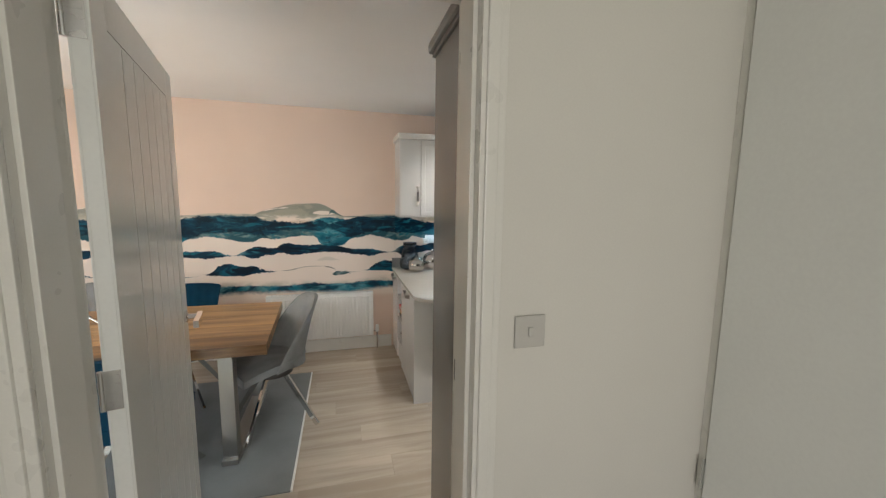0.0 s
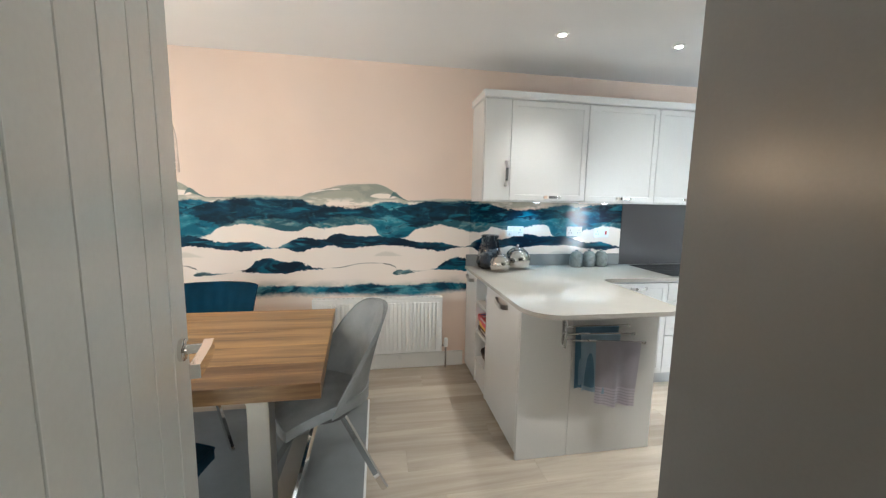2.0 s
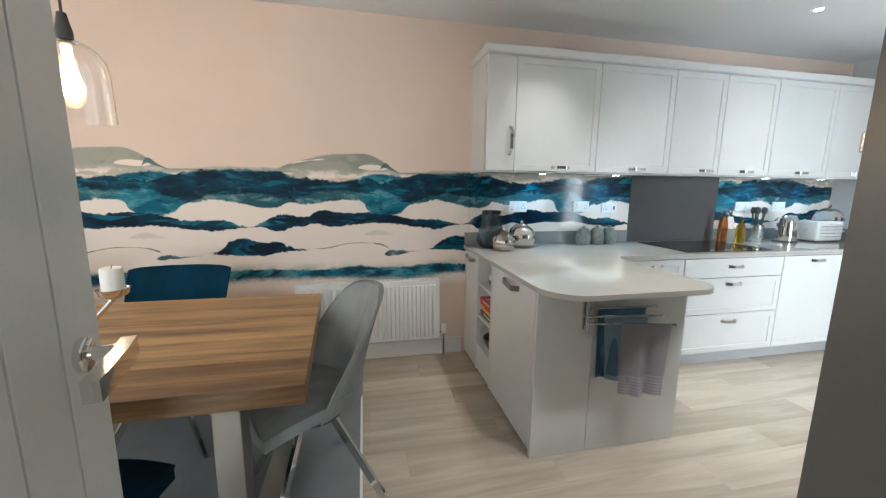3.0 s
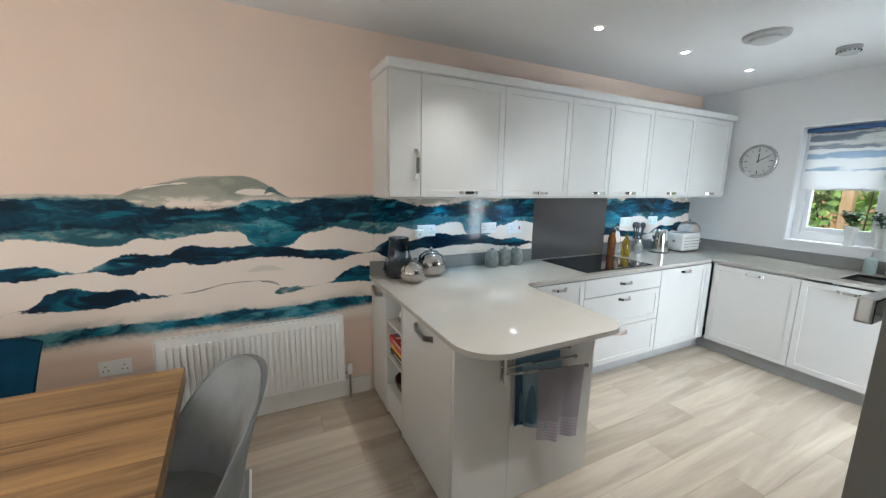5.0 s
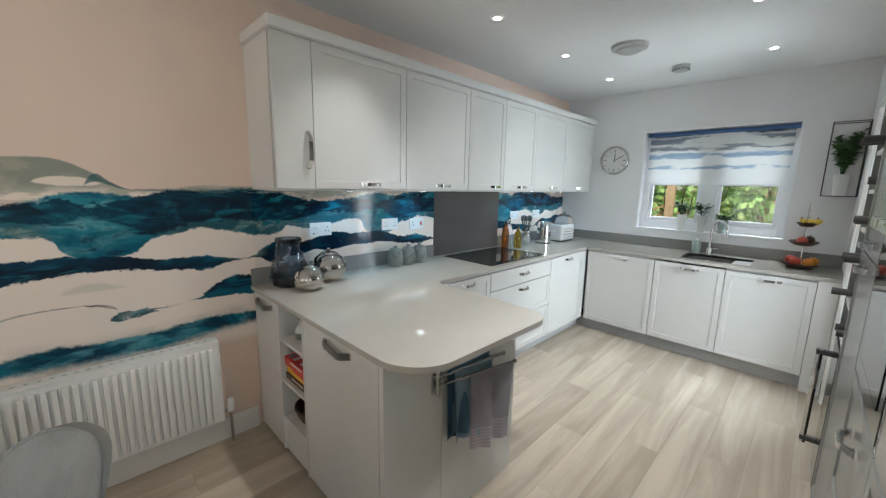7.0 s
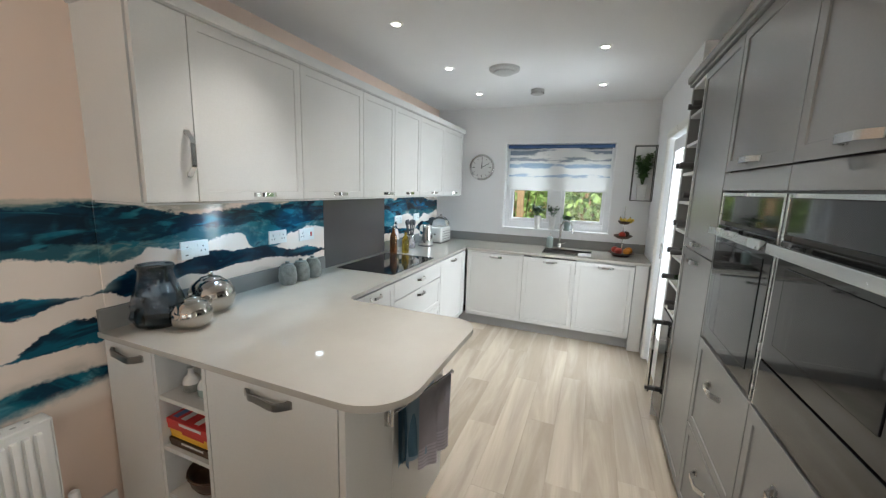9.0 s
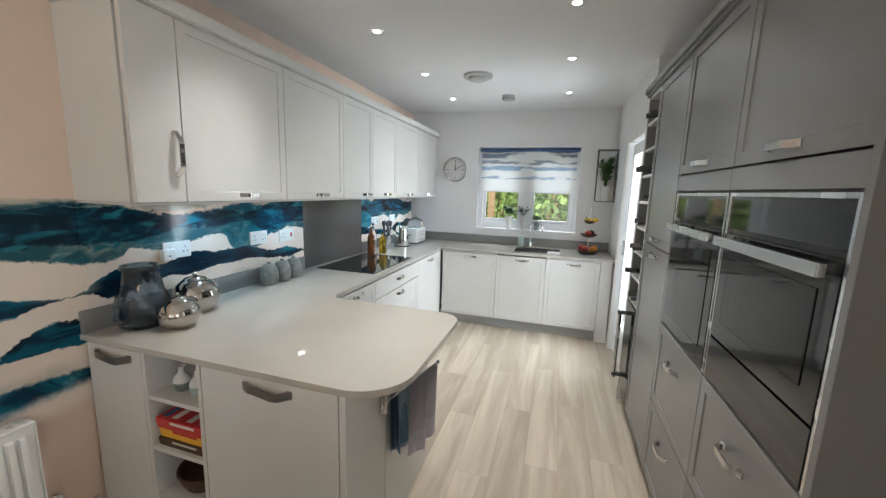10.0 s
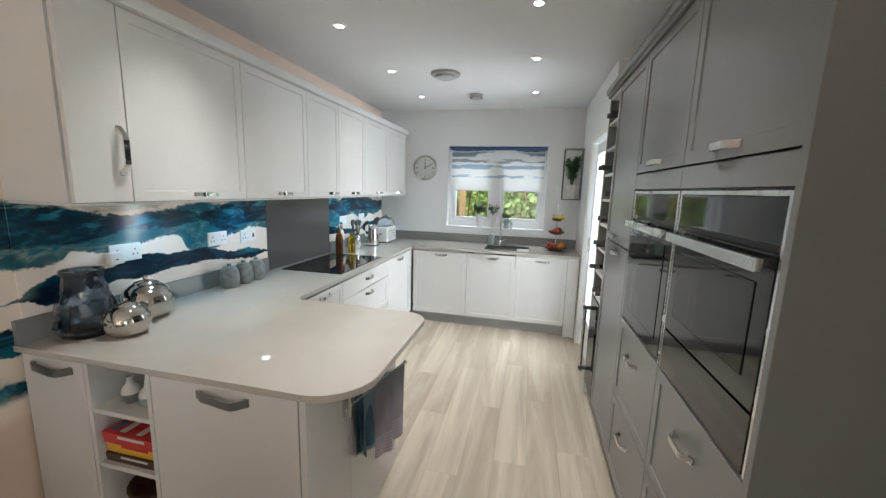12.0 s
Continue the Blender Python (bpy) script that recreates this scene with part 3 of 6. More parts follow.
def casing(name, x0, x1, top, y, out, w=0.068):
    """Moulded architrave round an opening; out is the way it stands off the wall."""
    for n_, a, b, zz0, zz1 in ((name + "_left", x0 - w, x0, 0, top), (name + "_right", x1, x1 + w, 0, top), (name + "_head", x0 - w, x1 + w, top, top + w)):
        bm = box(a, b, y, y + out * 0.014, zz0, zz1, 0.003)
        if "head" in n_:
            box(a + 0.012, b - 0.012, y, y + out * 0.022, zz0 + 0.012, zz1 - 0.02, 0.004, bm)
        else:
            box(a + 0.012, b - 0.02, y, y + out * 0.022, zz0, zz1, 0.004, bm)
        setting(n_, bm, M_GLOSSWHITE, "white gloss door architrave", "architrave")


casing("trim_hall", DOOR_L, DOOR_R, DH, YH, -1, 0.064)
casing("trim_room", DOOR_L, DOOR_R, DH, YS, 1, 0.04)
casing("trim_back_door", BD0, BD1, BDH, YU, 1, 0.06)
for n_, b in (("door_lining_left", (DOOR_L - 0.03, DOOR_L, YH, YS, 0, DH)), ("door_lining_right", (DOOR_R, DOOR_R + 0.03, YH, YS, 0, DH)), ("door_lining_head", (DOOR_L - 0.03, DOOR_R + 0.03, YH, YS, DH, DH + 0.03))):
    bm = box(*b)
    if "head" not in n_:
        xx = b[1] if "left" in n_ else b[0] - 0.012
        box(xx, xx + 0.012, YH + 0.02, YS - 0.045, 0, DH, 0.002, bm)
    setting(n_, bm, M_GLOSSWHITE, "white gloss door lining with a stop", "door lining")
strike = setting("trim_strike_plate", box(DOOR_R - 0.002, DOOR_R, YS - 0.036, YS - 0.006, 1.08, 1.145, 0.0008), M_STEEL, "brushed steel strike plate on the lining", "strike plate")

# floor bed below the planks
setting("floor", box(XD, XW, YH, 0.0, -0.2, -0.006), M_JOINT, "screed under pale oak planks", "floor")
setting("floor_hall", box(-1.33, HX, -6.1, YH, -0.2, 0.0), M_PLINTH, "plain hall floor", "floor")


# ---- entrance door ----


def panel_door(w, h, t):
    """A cottage door: rails and stiles with upright boards between; hinge edge at x = 0, faces at y = 0 and y = -t."""
    bm = box(0, w, -t + 0.006, -0.006, 0, h)
    st = 0.105
    for yy in ((-0.006, 0.0), (-t, -t + 0.006)):
        box(0, st, *yy, 0, h, 0.0015, bm), box(w - st, w, *yy, 0, h, 0.0015, bm)
        box(st, w - st, *yy, h - st, h, 0.0015, bm), box(st, w - st, *yy, 0, 0.2, 0.0015, bm)
        k = 6
        step_ = (w - 2 * st) / k
        for i in range(k):
            lo = 0.002 if yy[0] < -0.01 else 0.0
            box(st + i * step_ + 0.002, st + (i + 1) * step_ - 0.002, yy[0] + (0.0015 if lo else 0), yy[1] - (0 if lo else 0.0015), 0.2, h - st, 0.002, bm)
    return bm


def lever(parent, x, z, y, out, name="door_handle"):
    rose = lathe([(0.0, 0), (0.026, 0), (0.026, 0.008), (0.022, 0.011), (0.0, 0.011)], steps=28)
    bmesh.ops.rotate(rose, verts=rose.verts, matrix=Matrix.Rotation(radians(-90 * out), 3, "X"))
    bmesh.ops.translate(rose, verts=rose.verts, vec=(x, y, z))
    ob = part(name, rose, M_CHROME, parent, "round chrome rose with a lever", smooth=40)
    tube([(x, y, z), (x, y + out * 0.045, z)], 0.011, bm=(bm := bmesh.new()))
    tube([(x + 0.012, y + out * 0.055, z + 0.002), (x - 0.03, y + out * 0.058, z), (x - 0.125, y + out * 0.056, z - 0.004)], 0.01, bm=bm, flat=(0.015, 0.010))
    part("lever", bm, M_CHROME, ob, smooth=40)
    return ob


def hinge(parent, z, h=0.1):
    bm = tube([(0.0, 0.006, z - h / 2), (0.0, 0.006, z + h / 2)], 0.0065, steps=12)
    box(-0.003, -0.0005, -0.034, 0.002, z - h / 2, z + h / 2, 0.0006, bm)
    for dz in (-0.034, -0.011, 0.013, 0.034):
        box(-0.0042, -0.003, -0.022 - 0.008 * (1 if dz > 0 else -1), -0.014 - 0.008 * (1 if dz > 0 else -1), z + dz - 0.004, z + dz + 0.004, 0, bm)
    return part("hinge", bm, M_STEEL, parent, "brushed steel butt hinge")


door = thing("door_1", "white boarded cottage door standing open into the room", "door", pose(-1.082, -2.985, 0.006, 0, 0, 101.2))
part("leaf", panel_door(0.86, 2.10, 0.042), M_DOORWHITE, door)
lever(door, 0.795, 1.08, -0.042, -1)
lever(door, 0.795, 1.08, 0.0, 1)
for hz in (0.26, 1.13, 1.985):
    hinge(door, hz)
door["kind"] = "structure"

hall_door = thing("door_2", "white flush door closed in the hall wall", "door", pose(HX - 0.003, YH - 0.03, 0.006, 0, 0, -90), kind="structure")
bm = box(0.0, 0.76, -0.024, 0.0, 0, 2.36, 0.002)
part("leaf", bm, M_DOORWHITE, hall_door)
for hz in (0.24, 0.76):
    hinge(hall_door, hz)
setting("trim_hall_door", box(HX - 0.020, HX, YH - 0.024, YH, 0, 2.4, 0.003), M_GLOSSWHITE, "white gloss door frame", "architrave")

switch = thing("light_switch", "white plastic light switch on the hall wall", "switch", pose(-0.056, YH, 1.27))
part("plate", box(-0.043, 0.043, -0.008, 0, -0.043, 0.043, 0.003), M_SWITCH, switch)
part("rocker", box(-0.006, 0.006, -0.0125, -0.009, -0.013, 0.013, 0.002), M_SWITCH, switch)

# back door, glazed
back_door = thing("door_3", "white back door with a tall glazed panel", "door", kind="structure")
bm = box(BD0 + 0.02, BD0 + 0.11, YU - 0.09, YU - 0.03, 0, BDH - 0.02, 0.004)
box(BD1 - 0.11, BD1 - 0.02, YU - 0.09, YU - 0.03, 0, BDH - 0.02, 0.004, bm)
box(BD0 + 0.11, BD1 - 0.11, YU - 0.09, YU - 0.03, BDH - 0.12, BDH - 0.02, 0.004, bm)
box(BD0 + 0.11, BD1 - 0.11, YU - 0.09, YU - 0.03, 0.0, 0.35, 0.004, bm)
part("door_frame", bm, M_UPVC, back_door)
pane = part("pane", box(BD0 + 0.11, BD1 - 0.11, YU - 0.065, YU - 0.055, 0.35, BDH - 0.12), M_CLEAR, back_door)
pane.visible_shadow = False
part("door_handle", box(BD1 - 0.085, BD1 - 0.06, YU - 0.03, YU - 0.015, 0.98, 1.12, 0.004), M_STEEL, back_door)

# made-up glazing behind the open door, there only for the fill lamp
fill_glazing = thing("window_2", "white framed glazed opening, added out of view to admit fill light", "window", kind="structure")
bm = bmesh.new()
for a, b, c0, d0 in ((PX0, PX0 + 0.07, 0, PZ), (PX1 - 0.07, PX1, 0, PZ), (PX0, PX1, 0, 0.08), (PX0, PX1, PZ - 0.08, PZ), (-2.4, -2.3, 0.08, PZ - 0.08)):
    box(a, b, YH + 0.03, YH + 0.10, c0, d0, 0.004, bm)
part("window_frame", bm, M_UPVC, fill_glazing)
pane = part("pane", box(PX0 + 0.07, PX1 - 0.07, YH + 0.06, YH + 0.068, 0.08, PZ - 0.08), M_CLEAR, fill_glazing)
pane.visible_shadow = False

# added window in the unseen end wall, for the dining fill lamp
dining = thing("window_3", "white framed window, added out of view to admit fill light", "window", kind="structure")
bm = bmesh.new()
for a, b, c0, d0 in ((-2.2, -2.13, 0.65, 1.95), (-0.77, -0.7, 0.65, 1.95), (-2.13, -0.77, 0.65, 0.72), (-2.13, -0.77, 1.88, 1.95), (-1.485, -1.415, 0.72, 1.88)):
    box(XD - 0.075, XD - 0.02, a, b, c0, d0, 0.004, bm)
part("window_frame", bm, M_UPVC, dining)
pane = part("pane", box(XD - 0.05, XD - 0.044, -2.13, -0.77, 0.72, 1.88), M_CLEAR, dining)
pane.visible_shadow = False

# ---- kitchen window ----
window = thing("window_1", "white two-light window over the sink", "window", kind="structure")
fx0, fx1 = XW + 0.10, XW + 0.17
bm = bmesh.new()
for a, b, c, d in ((y0, y0 + 0.07, z0, z1), (y1 - 0.07, y1, z0, z1), (y0 + 0.07, y1 - 0.07, z0, z0 + 0.09), (y0 + 0.07, y1 - 0.07, z1 - 0.07, z1), (-1.565, -1.435, z0 + 0.09, z1 - 0.07)):
    box(fx0, fx1, a, b, c, d, 0.005, bm)
part("window_frame", bm, M_UPVC, window)
for a, b in ((y0 + 0.07, -1.565), (-1.435, y1 - 0.07)):
    bm = bmesh.new()
    for c in ((a, a + 0.035, z0 + 0.09, z1 - 0.07), (b - 0.035, b, z0 + 0.09, z1 - 0.07), (a + 0.035, b - 0.035, z0 + 0.09, z0 + 0.13), (a + 0.035, b - 0.035, z1 - 0.11, z1 - 0.07)):
        box(fx0 + 0.012, fx1 - 0.012, *c, 0.004, bm)
    part("sash", bm, M_UPVC, window)
    pane = part("pane", box(fx0 + 0.03, fx0 + 0.036, a + 0.03, b - 0.03, z0 + 0.12, z1 - 0.1), M_CLEAR, window)
    pane.visible_shadow = False
part("window_sill", box(XW - 0.012, fx0, y0, y1, z0 - 0.002, z0 + 0.012, 0.003), M_UPVC, window)
bm = box(XW - 0.004, fx0, y0, y0 + 0.012, z0, z1, 0.001)
box(XW - 0.004, fx0, y1 - 0.012, y1, z0, z1, 0.001, bm)
box(XW - 0.004, fx0, y0, y1, z1 - 0.012, z1, 0.001, bm)
part("reveal", bm, M_UPVC, window)

blind = thing("roller_blind", "half-lowered roller blind with blue watercolour bands", "blind")
bm = bmesh.new()
rows_, cols = 10, 24
grid_ = [[bm.verts.new((XW + 0.065 + 0.002 * math.sin(i * 1.7) + 0.001 * math.sin(j), y0 + 0.045 + (y1 - y0 - 0.09) * i / cols, 1.545 + 0.5 * j / rows_)) for j in range(rows_ + 1)] for i in range(cols + 1)]
for i in range(cols):
    for j in range(rows_):
        bm.faces.new((grid_[i][j], grid_[i + 1][j], grid_[i + 1][j + 1], grid_[i][j + 1]))
part("fabric", bm, M_BLIND, blind, smooth=60)
part("roller", tube([(XW + 0.065, y0 + 0.02, 2.052), (XW + 0.065, y1 - 0.02, 2.052)], 0.02), M_BLUEBOX, blind, smooth=40)
part("bottom_bar", box(XW + 0.060, XW + 0.070, y0 + 0.045, y1 - 0.045, 1.535, 1.55, 0.002), M_UPVC, blind)

# ---- kitchen units ----


def strap(length, out, w=0.018, t=0.0035, wave=False):
    """Bow handle along x, standing off towards -y."""
    pts = []
    for k in range(15):
        a = k / 14
        lift = out * min(1.0, math.sin(math.pi * a) * 1.7) ** 1.2
        pts.append(((a - 0.5) * length, -0.003 - lift, 0.006 * math.sin(2 * math.pi * a) if wave else 0))
    bm = tube(pts, 0.0, flat=(w / 2, t))
    box(-length / 2 - 0.006, -length / 2 + 0.016, -0.006, 0, -w / 2, w / 2, 0.0015, bm)
    box(length / 2 - 0.016, length / 2 + 0.006, -0.006, 0, -w / 2, w / 2, 0.0015, bm)
    return bm


HANDLES = {}


def handle(parent, x, z, kind="short", turn=0, y=-0.022, steel=None):
    if steel:
        kind = kind + "_steel"
    if kind not in HANDLES:
        length, out, w, wave = {"short": (0.13, 0.026, 0.02, False), "long": (0.18, 0.03, 0.022, False), "wave": (0.20, 0.026, 0.028, True)}[kind.split("_")[0]]
        HANDLES[kind] = mesh_of("handle", strap(length, out, w, 0.0035, wave), M_STRAP if wave else M_STEEL if steel else M_CHROME, 40)
    ob = new("handle", HANDLES[kind])
    ob.parent = parent
    ob.matrix_local = pose(x, y, z, 0, turn, 0)
    ob["label"] = "bowed chrome handle"
    return ob


def shaker(x0, x1, z0_, z1_, rail=0.058, t=0.022):
    """A framed front with a recessed panel, all one piece; the back is at y = 0."""
    bm = box(x0, x1, -t, 0, z0_, z1_, 0.0018)
    face = min((f for f in bm.faces if f.normal.y < -0.9), key=lambda f: -f.calc_area())
    bmesh.ops.inset_individual(bm, faces=[face], thickness=rail)
    bmesh.ops.inset_individual(bm, faces=[face], thickness=0.003, depth=-0.005)
    return bm


def unit(name, label, m, w, d, z0_, z1_, fronts, material=None, group="", body=True):
    """A cabinet. Fronts: (name, x0, x1, z0, z1, style, handle kind, handle x, handle z, turn)."""
    material = material or M_KITCHEN
    ob = thing(name, label, "cabinet", m, group)
    if body:
        part("body", box(0, w, 0.012, d, z0_, z1_), material, ob)
    for fname, a, b, c, e, style, hk, hx, hz, turn in fronts:
        g = 0.0022
        if style == "shaker":
            bm = shaker(a + g, b - g, c + g, e - g)
        else:
            bm = box(a + g, b - g, -0.022, 0, c + g, e - g, 0.002)
        f = part(fname, bm, material, ob)
        if hk:
            handle(f, hx, hz, hk, turn, steel=material is M_TALL)
    return ob


B0, B1 = 0.118, 0.848       # base fronts
W0, W1 = 1.452, 2.195       # wall cabinet fronts
GREY = "light grey shaker "
PLY = 0.588                 # depth of base bodies

# wall cabinets along the mural wall
wall_at = [0.026, 0.232, 0.857, 1.472, 1.927, 2.42, 3.03, 3.64]
for k, (a, b) in enumerate(zip(wall_at, wall_at[1:])):
    w = b - a
    if k == 0:
        fr = [("door", 0, w, W0, W1, "plain", "long", w - 0.035, W0 + 0.2, 90)]
    elif k in (3,):
        fr = [("door", 0, w, W0, W1, "shaker", "short", w - 0.11, W0 + 0.03, 0)]
    else:
        fr = [("door", 0, w, W0, W1, "shaker", "short", w * 0.56, W0 + 0.03, 0)]
    unit("wall_cabinet", GREY + "wall cabinet with a closed door" if k else "narrow light grey wall cabinet with an upright handle", pose(a, -0.335, 0), w, 0.335, W0, W1, fr, group="wall cabinets")
bm = box(0.008, 3.655, -0.385, -0.002, W1 + 0.002, W1 + 0.055, 0.008)
box(0.014, 3.65, -0.372, -0.002, W1 + 0.0, W1 + 0.02, 0.004, bm)
tagged(part("cornice", bm, M_KITCHEN), "light grey cornice along the wall cabinets", "cornice")
pel = box(0.028, 3.64, -0.334, -0.318, W0 - 0.010, W0 - 0.001, 0.002)
box(0.028, 0.044, -0.316, -0.012, W0 - 0.010, W0 - 0.001, 0.002, pel)
tagged(part("light_pelmet", pel, M_KITCHEN), "light grey pelmet under the wall cabinets", "pelmet")
for ux in (0.53, 1.15, 2.62, 3.25):
    puck = thing("cabinet_light", "small lit light under a wall cabinet", "light", pose(ux, -0.19, W0))
    part("rim", lathe([(0.0, -0.012), (0.033, -0.012), (0.035, 0.0), (0.0, 0.0)], steps=24), M_STEEL, puck, smooth=40)
    part("lens", lathe([(0.0, -0.014), (0.026, -0.0135), (0.026, -0.012), (0.0, -0.012)], steps=24), M_LEDCOOL, puck)

# base units along the mural wall
YB = -0.612
unit("base_cabinet", GREY + "base cabinet beside the hob", pose(0.86, YB, 0), 0.583, PLY, B0, TOP - 0.025, [("door", 0.06, 0.583, B0, B1, "shaker", "short", 0.33, B1 - 0.04, 0)])
unit("drawer_cabinet", GREY + "pan drawers under the hob", pose(1.445, YB, 0), 0.893, PLY, B0, TOP - 0.025,
     [("drawer", 0, 0.893, 0.702, B1, "plain", "short", 0.446, 0.785, 0), ("drawer", 0, 0.893, 0.424, 0.700, "shaker", "short", 0.446, 0.655, 0), ("drawer", 0, 0.893, B0, 0.422, "shaker", "short", 0.446, 0.365, 0)])
unit("base_cabinet", GREY + "base cabinet with a closed door", pose(2.34, YB, 0), 0.74, PLY, B0, TOP - 0.025, [("door", 0, 0.655, B0, B1, "shaker", "short", 0.33, B1 - 0.04, 0), ("corner_post", 0.657, 0.738, B0, B1, "plain", "", 0, 0, 0)])
# base units under the window
XB = 3.08
RUN = [(-0.66, -1.285), (-1.285, -1.815), (-1.815, -2.355)]
for k, (a, b) in enumerate(RUN):
    w = a - b
    unit("base_cabinet", GREY + "base cabinet under the window", pose(XB, a, 0, 0, 0, -90), w, PLY, B0, TOP - 0.025, [("door", 0, w, B0, B1, "shaker", "short", w * 0.52, B1 - 0.04, 0)], group="cabinets under the window", body=(k != 1))
tagged(part("end_panel", box(XB - 0.022, XW, YU + 0.02, -2.357, 0.0, TOP - 0.025, 0.002), M_KITCHEN), "light grey end panel beside the back door", "panel")
bm = box(0.86, 3.14, YB + 0.055, YB + 0.07, 0, B0 - 0.001, 0.001)
box(XB + 0.05, XB + 0.065, YU + 0.11, YB + 0.05, 0, B0 - 0.001, 0.001, bm)
tagged(part("plinth", bm, M_PLINTH), "grey plinth under the base cabinets", "plinth")

# peninsula
PX = 0.83
PL0 = 0.02            # its dining side
unit("base_cabinet", "narrow light grey peninsula cabinet against the wall", pose(PL0, -0.016, 0, 0, 0, -90), 0.318, 0.78, 0.02, TOP - 0.025, [("door", 0.0, 0.318, B0 - 0.09, B1 + 0.008, "plain", "wave", 0.16, B1 - 0.03, 0)])
shelf_unit = thing("shelf_unit", "light grey open shelves in the peninsula, half filled", "shelf", pose(PL0 - 0.022, -0.336, 0, 0, 0, -90))
part("side", box(0.0, 0.018, 0, 0.3, 0.02, TOP - 0.026), M_KITCHEN, shelf_unit)
part("side", box(0.292, 0.310, 0, 0.3, 0.02, TOP - 0.026), M_KITCHEN, shelf_unit)
for zz in (0.20, 0.425, 0.655):
    part("shelf", box(0.018, 0.292, 0.004, 0.285, zz, zz + 0.018, 0.001), M_KITCHEN, shelf_unit)
part("back_panel", box(0.0, 0.31, 0.285, 0.80, 0.02, TOP - 0.026), M_KITCHEN, shelf_unit)
part("toe_panel", box(0.018, 0.292, 0.012, 0.03, 0.02, 0.199), M_KITCHEN, shelf_unit)
unit("base_cabinet", "light grey peninsula cabinet with one plain door", pose(PL0, -0.648, 0, 0, 0, -90), 0.60, 0.78, 0.02, TOP - 0.025, [("door", 0.0, 0.60, B0 - 0.09, B1 + 0.008, "plain", "wave", 0.31, B1 - 0.03, 0)])
pen_end = thing("end_panel", "light grey end panel of the peninsula in two boards", "panel")
part("board", box(PL0 - 0.022, 0.30, -1.275, -1.25, 0, TOP - 0.026, 0.002), M_KITCHEN, pen_end)
part("board", box(0.302, PX, -1.275, -1.25, 0, TOP - 0.026, 0.002), M_KITCHEN, pen_end)
tagged(part("back_panel", box(0.802, PX, -1.249, YB - 0.03, 0, TOP - 0.026, 0.002), M_KITCHEN), "light grey panel on the kitchen side of the peninsula", "panel")

# worktop with a cut-out for the sink
SX0, SX1, SY0, SY1 = 3.17, 3.55, -1.95, -1.45
edge = [(-0.014, 0.0)] + arc(0.176, -1.262, 0.19, 180, 270, 12) + arc(0.735, -1.332, 0.12, 270, 360, 12) + [(0.865, -0.70)] + arc(0.925, -0.70, 0.06, 180, 90, 5) + [(3.052, -0.64), (3.052, SY1), (XW - 0.001, SY1), (XW - 0.001, 0.0)]
worktop = tagged(part("worktop", slab(edge, TOP - 0.025, TOP, 0.003), M_QUARTZ), "pale grey polished quartz worktop", "worktop")
bm = box(3.052, SX0, SY0, SY1, TOP - 0.025, TOP)
box(SX1, XW - 0.001, SY0, SY1, TOP - 0.025, TOP, 0, bm)
box(3.052, XW - 0.001, YU + 0.001, SY0, TOP - 0.025, TOP, 0, bm)
part("sink_surround", bm, M_QUARTZ, worktop)
UP = TOP + 0.10
for n_, b in (("upstand_left", (-0.01, 1.44, -0.02, -0.001)), ("upstand_right", (2.345, XW - 0.021, -0.02, -0.001)), ("upstand_window", (XW - 0.02, XW - 0.001, YU + 0.001, -0.001))):
    tagged(part("upstand", box(*b, TOP, UP, 0.002), M_UPSTAND), "grey quartz upstand behind the worktop", "upstand")
tagged(part("splashback", box(1.445, 2.34, -0.012, -0.001, TOP, W0 - 0.002, 0.001), M_GREYGLASS), "glossy grey glass splashback behind the hob", "splashback")
for a, b in ((0.02, 1.442), (2.343, 3.60)):
    tagged(part("printed_splashback", box(a, b, -0.010, -0.002, UP + 0.001, W0 - 0.001, 0.001), M_MURAL_GLASS), "glossy glass splashback over the teal mural", "splashback")

hob = thing("hob", "black glass induction hob in the worktop", "hob", pose(1.89, -0.335, TOP))
part("glass_top", box(-0.385, 0.385, -0.255, 0.255, 0.0, 0.006, 0.002), M_BLACKGLASS, hob)
part("controls", box(-0.06, 0.14, -0.235, -0.22, 0.006, 0.0066), M_STEEL, hob, "pale touch marks")

sink = thing("sink", "stainless steel sink bowl set in the worktop", "sink", pose((SX0 + SX1) / 2, (SY0 + SY1) / 2, TOP))
bm = bmesh.new()
hx, hy = (SX1 - SX0) / 2 + 0.004, (SY1 - SY0) / 2 + 0.004
for b in ((-hx, -hx + 0.004, -hy, hy, -0.19, -0.004), (hx - 0.004, hx, -hy, hy, -0.19, -0.004), (-hx, hx, -hy, -hy + 0.004, -0.19, -0.004), (-hx, hx, hy - 0.004, hy, -0.19, -0.004), (-hx, hx, -hy, hy, -0.195, -0.19), (-hx, hx, 0.06, 0.075, -0.19, -0.03)):
    box(*b, 0, bm)
part("bowl", bm, M_STEEL, sink)
part("drain", lathe([(0.0, -0.189), (0.045, -0.189), (0.04, -0.187), (0, -0.187)], (0, -0.1, 0), 24), M_CHROME, sink)
tap = thing("tap", "tall chrome swan-neck mixer tap", "tap", pose(3.60, -1.60, TOP, 0, 0, 52))
part("base", lathe([(0.0, 0), (0.027, 0), (0.027, 0.05), (0.02, 0.06), (0.0, 0.06)], steps=24), M_CHROME, tap, smooth=40)
neck = [(0, 0, 0.05), (0, 0, 0.24)] + [(-0.085 + 0.085 * math.cos(radians(a)), 0, 0.24 + 0.085 * math.sin(radians(a))) for a in range(15, 181, 15)] + [(-0.17, 0, 0.19)]
part("spout", tube(neck, 0.012, steps=14), M_CHROME, tap, smooth=50)
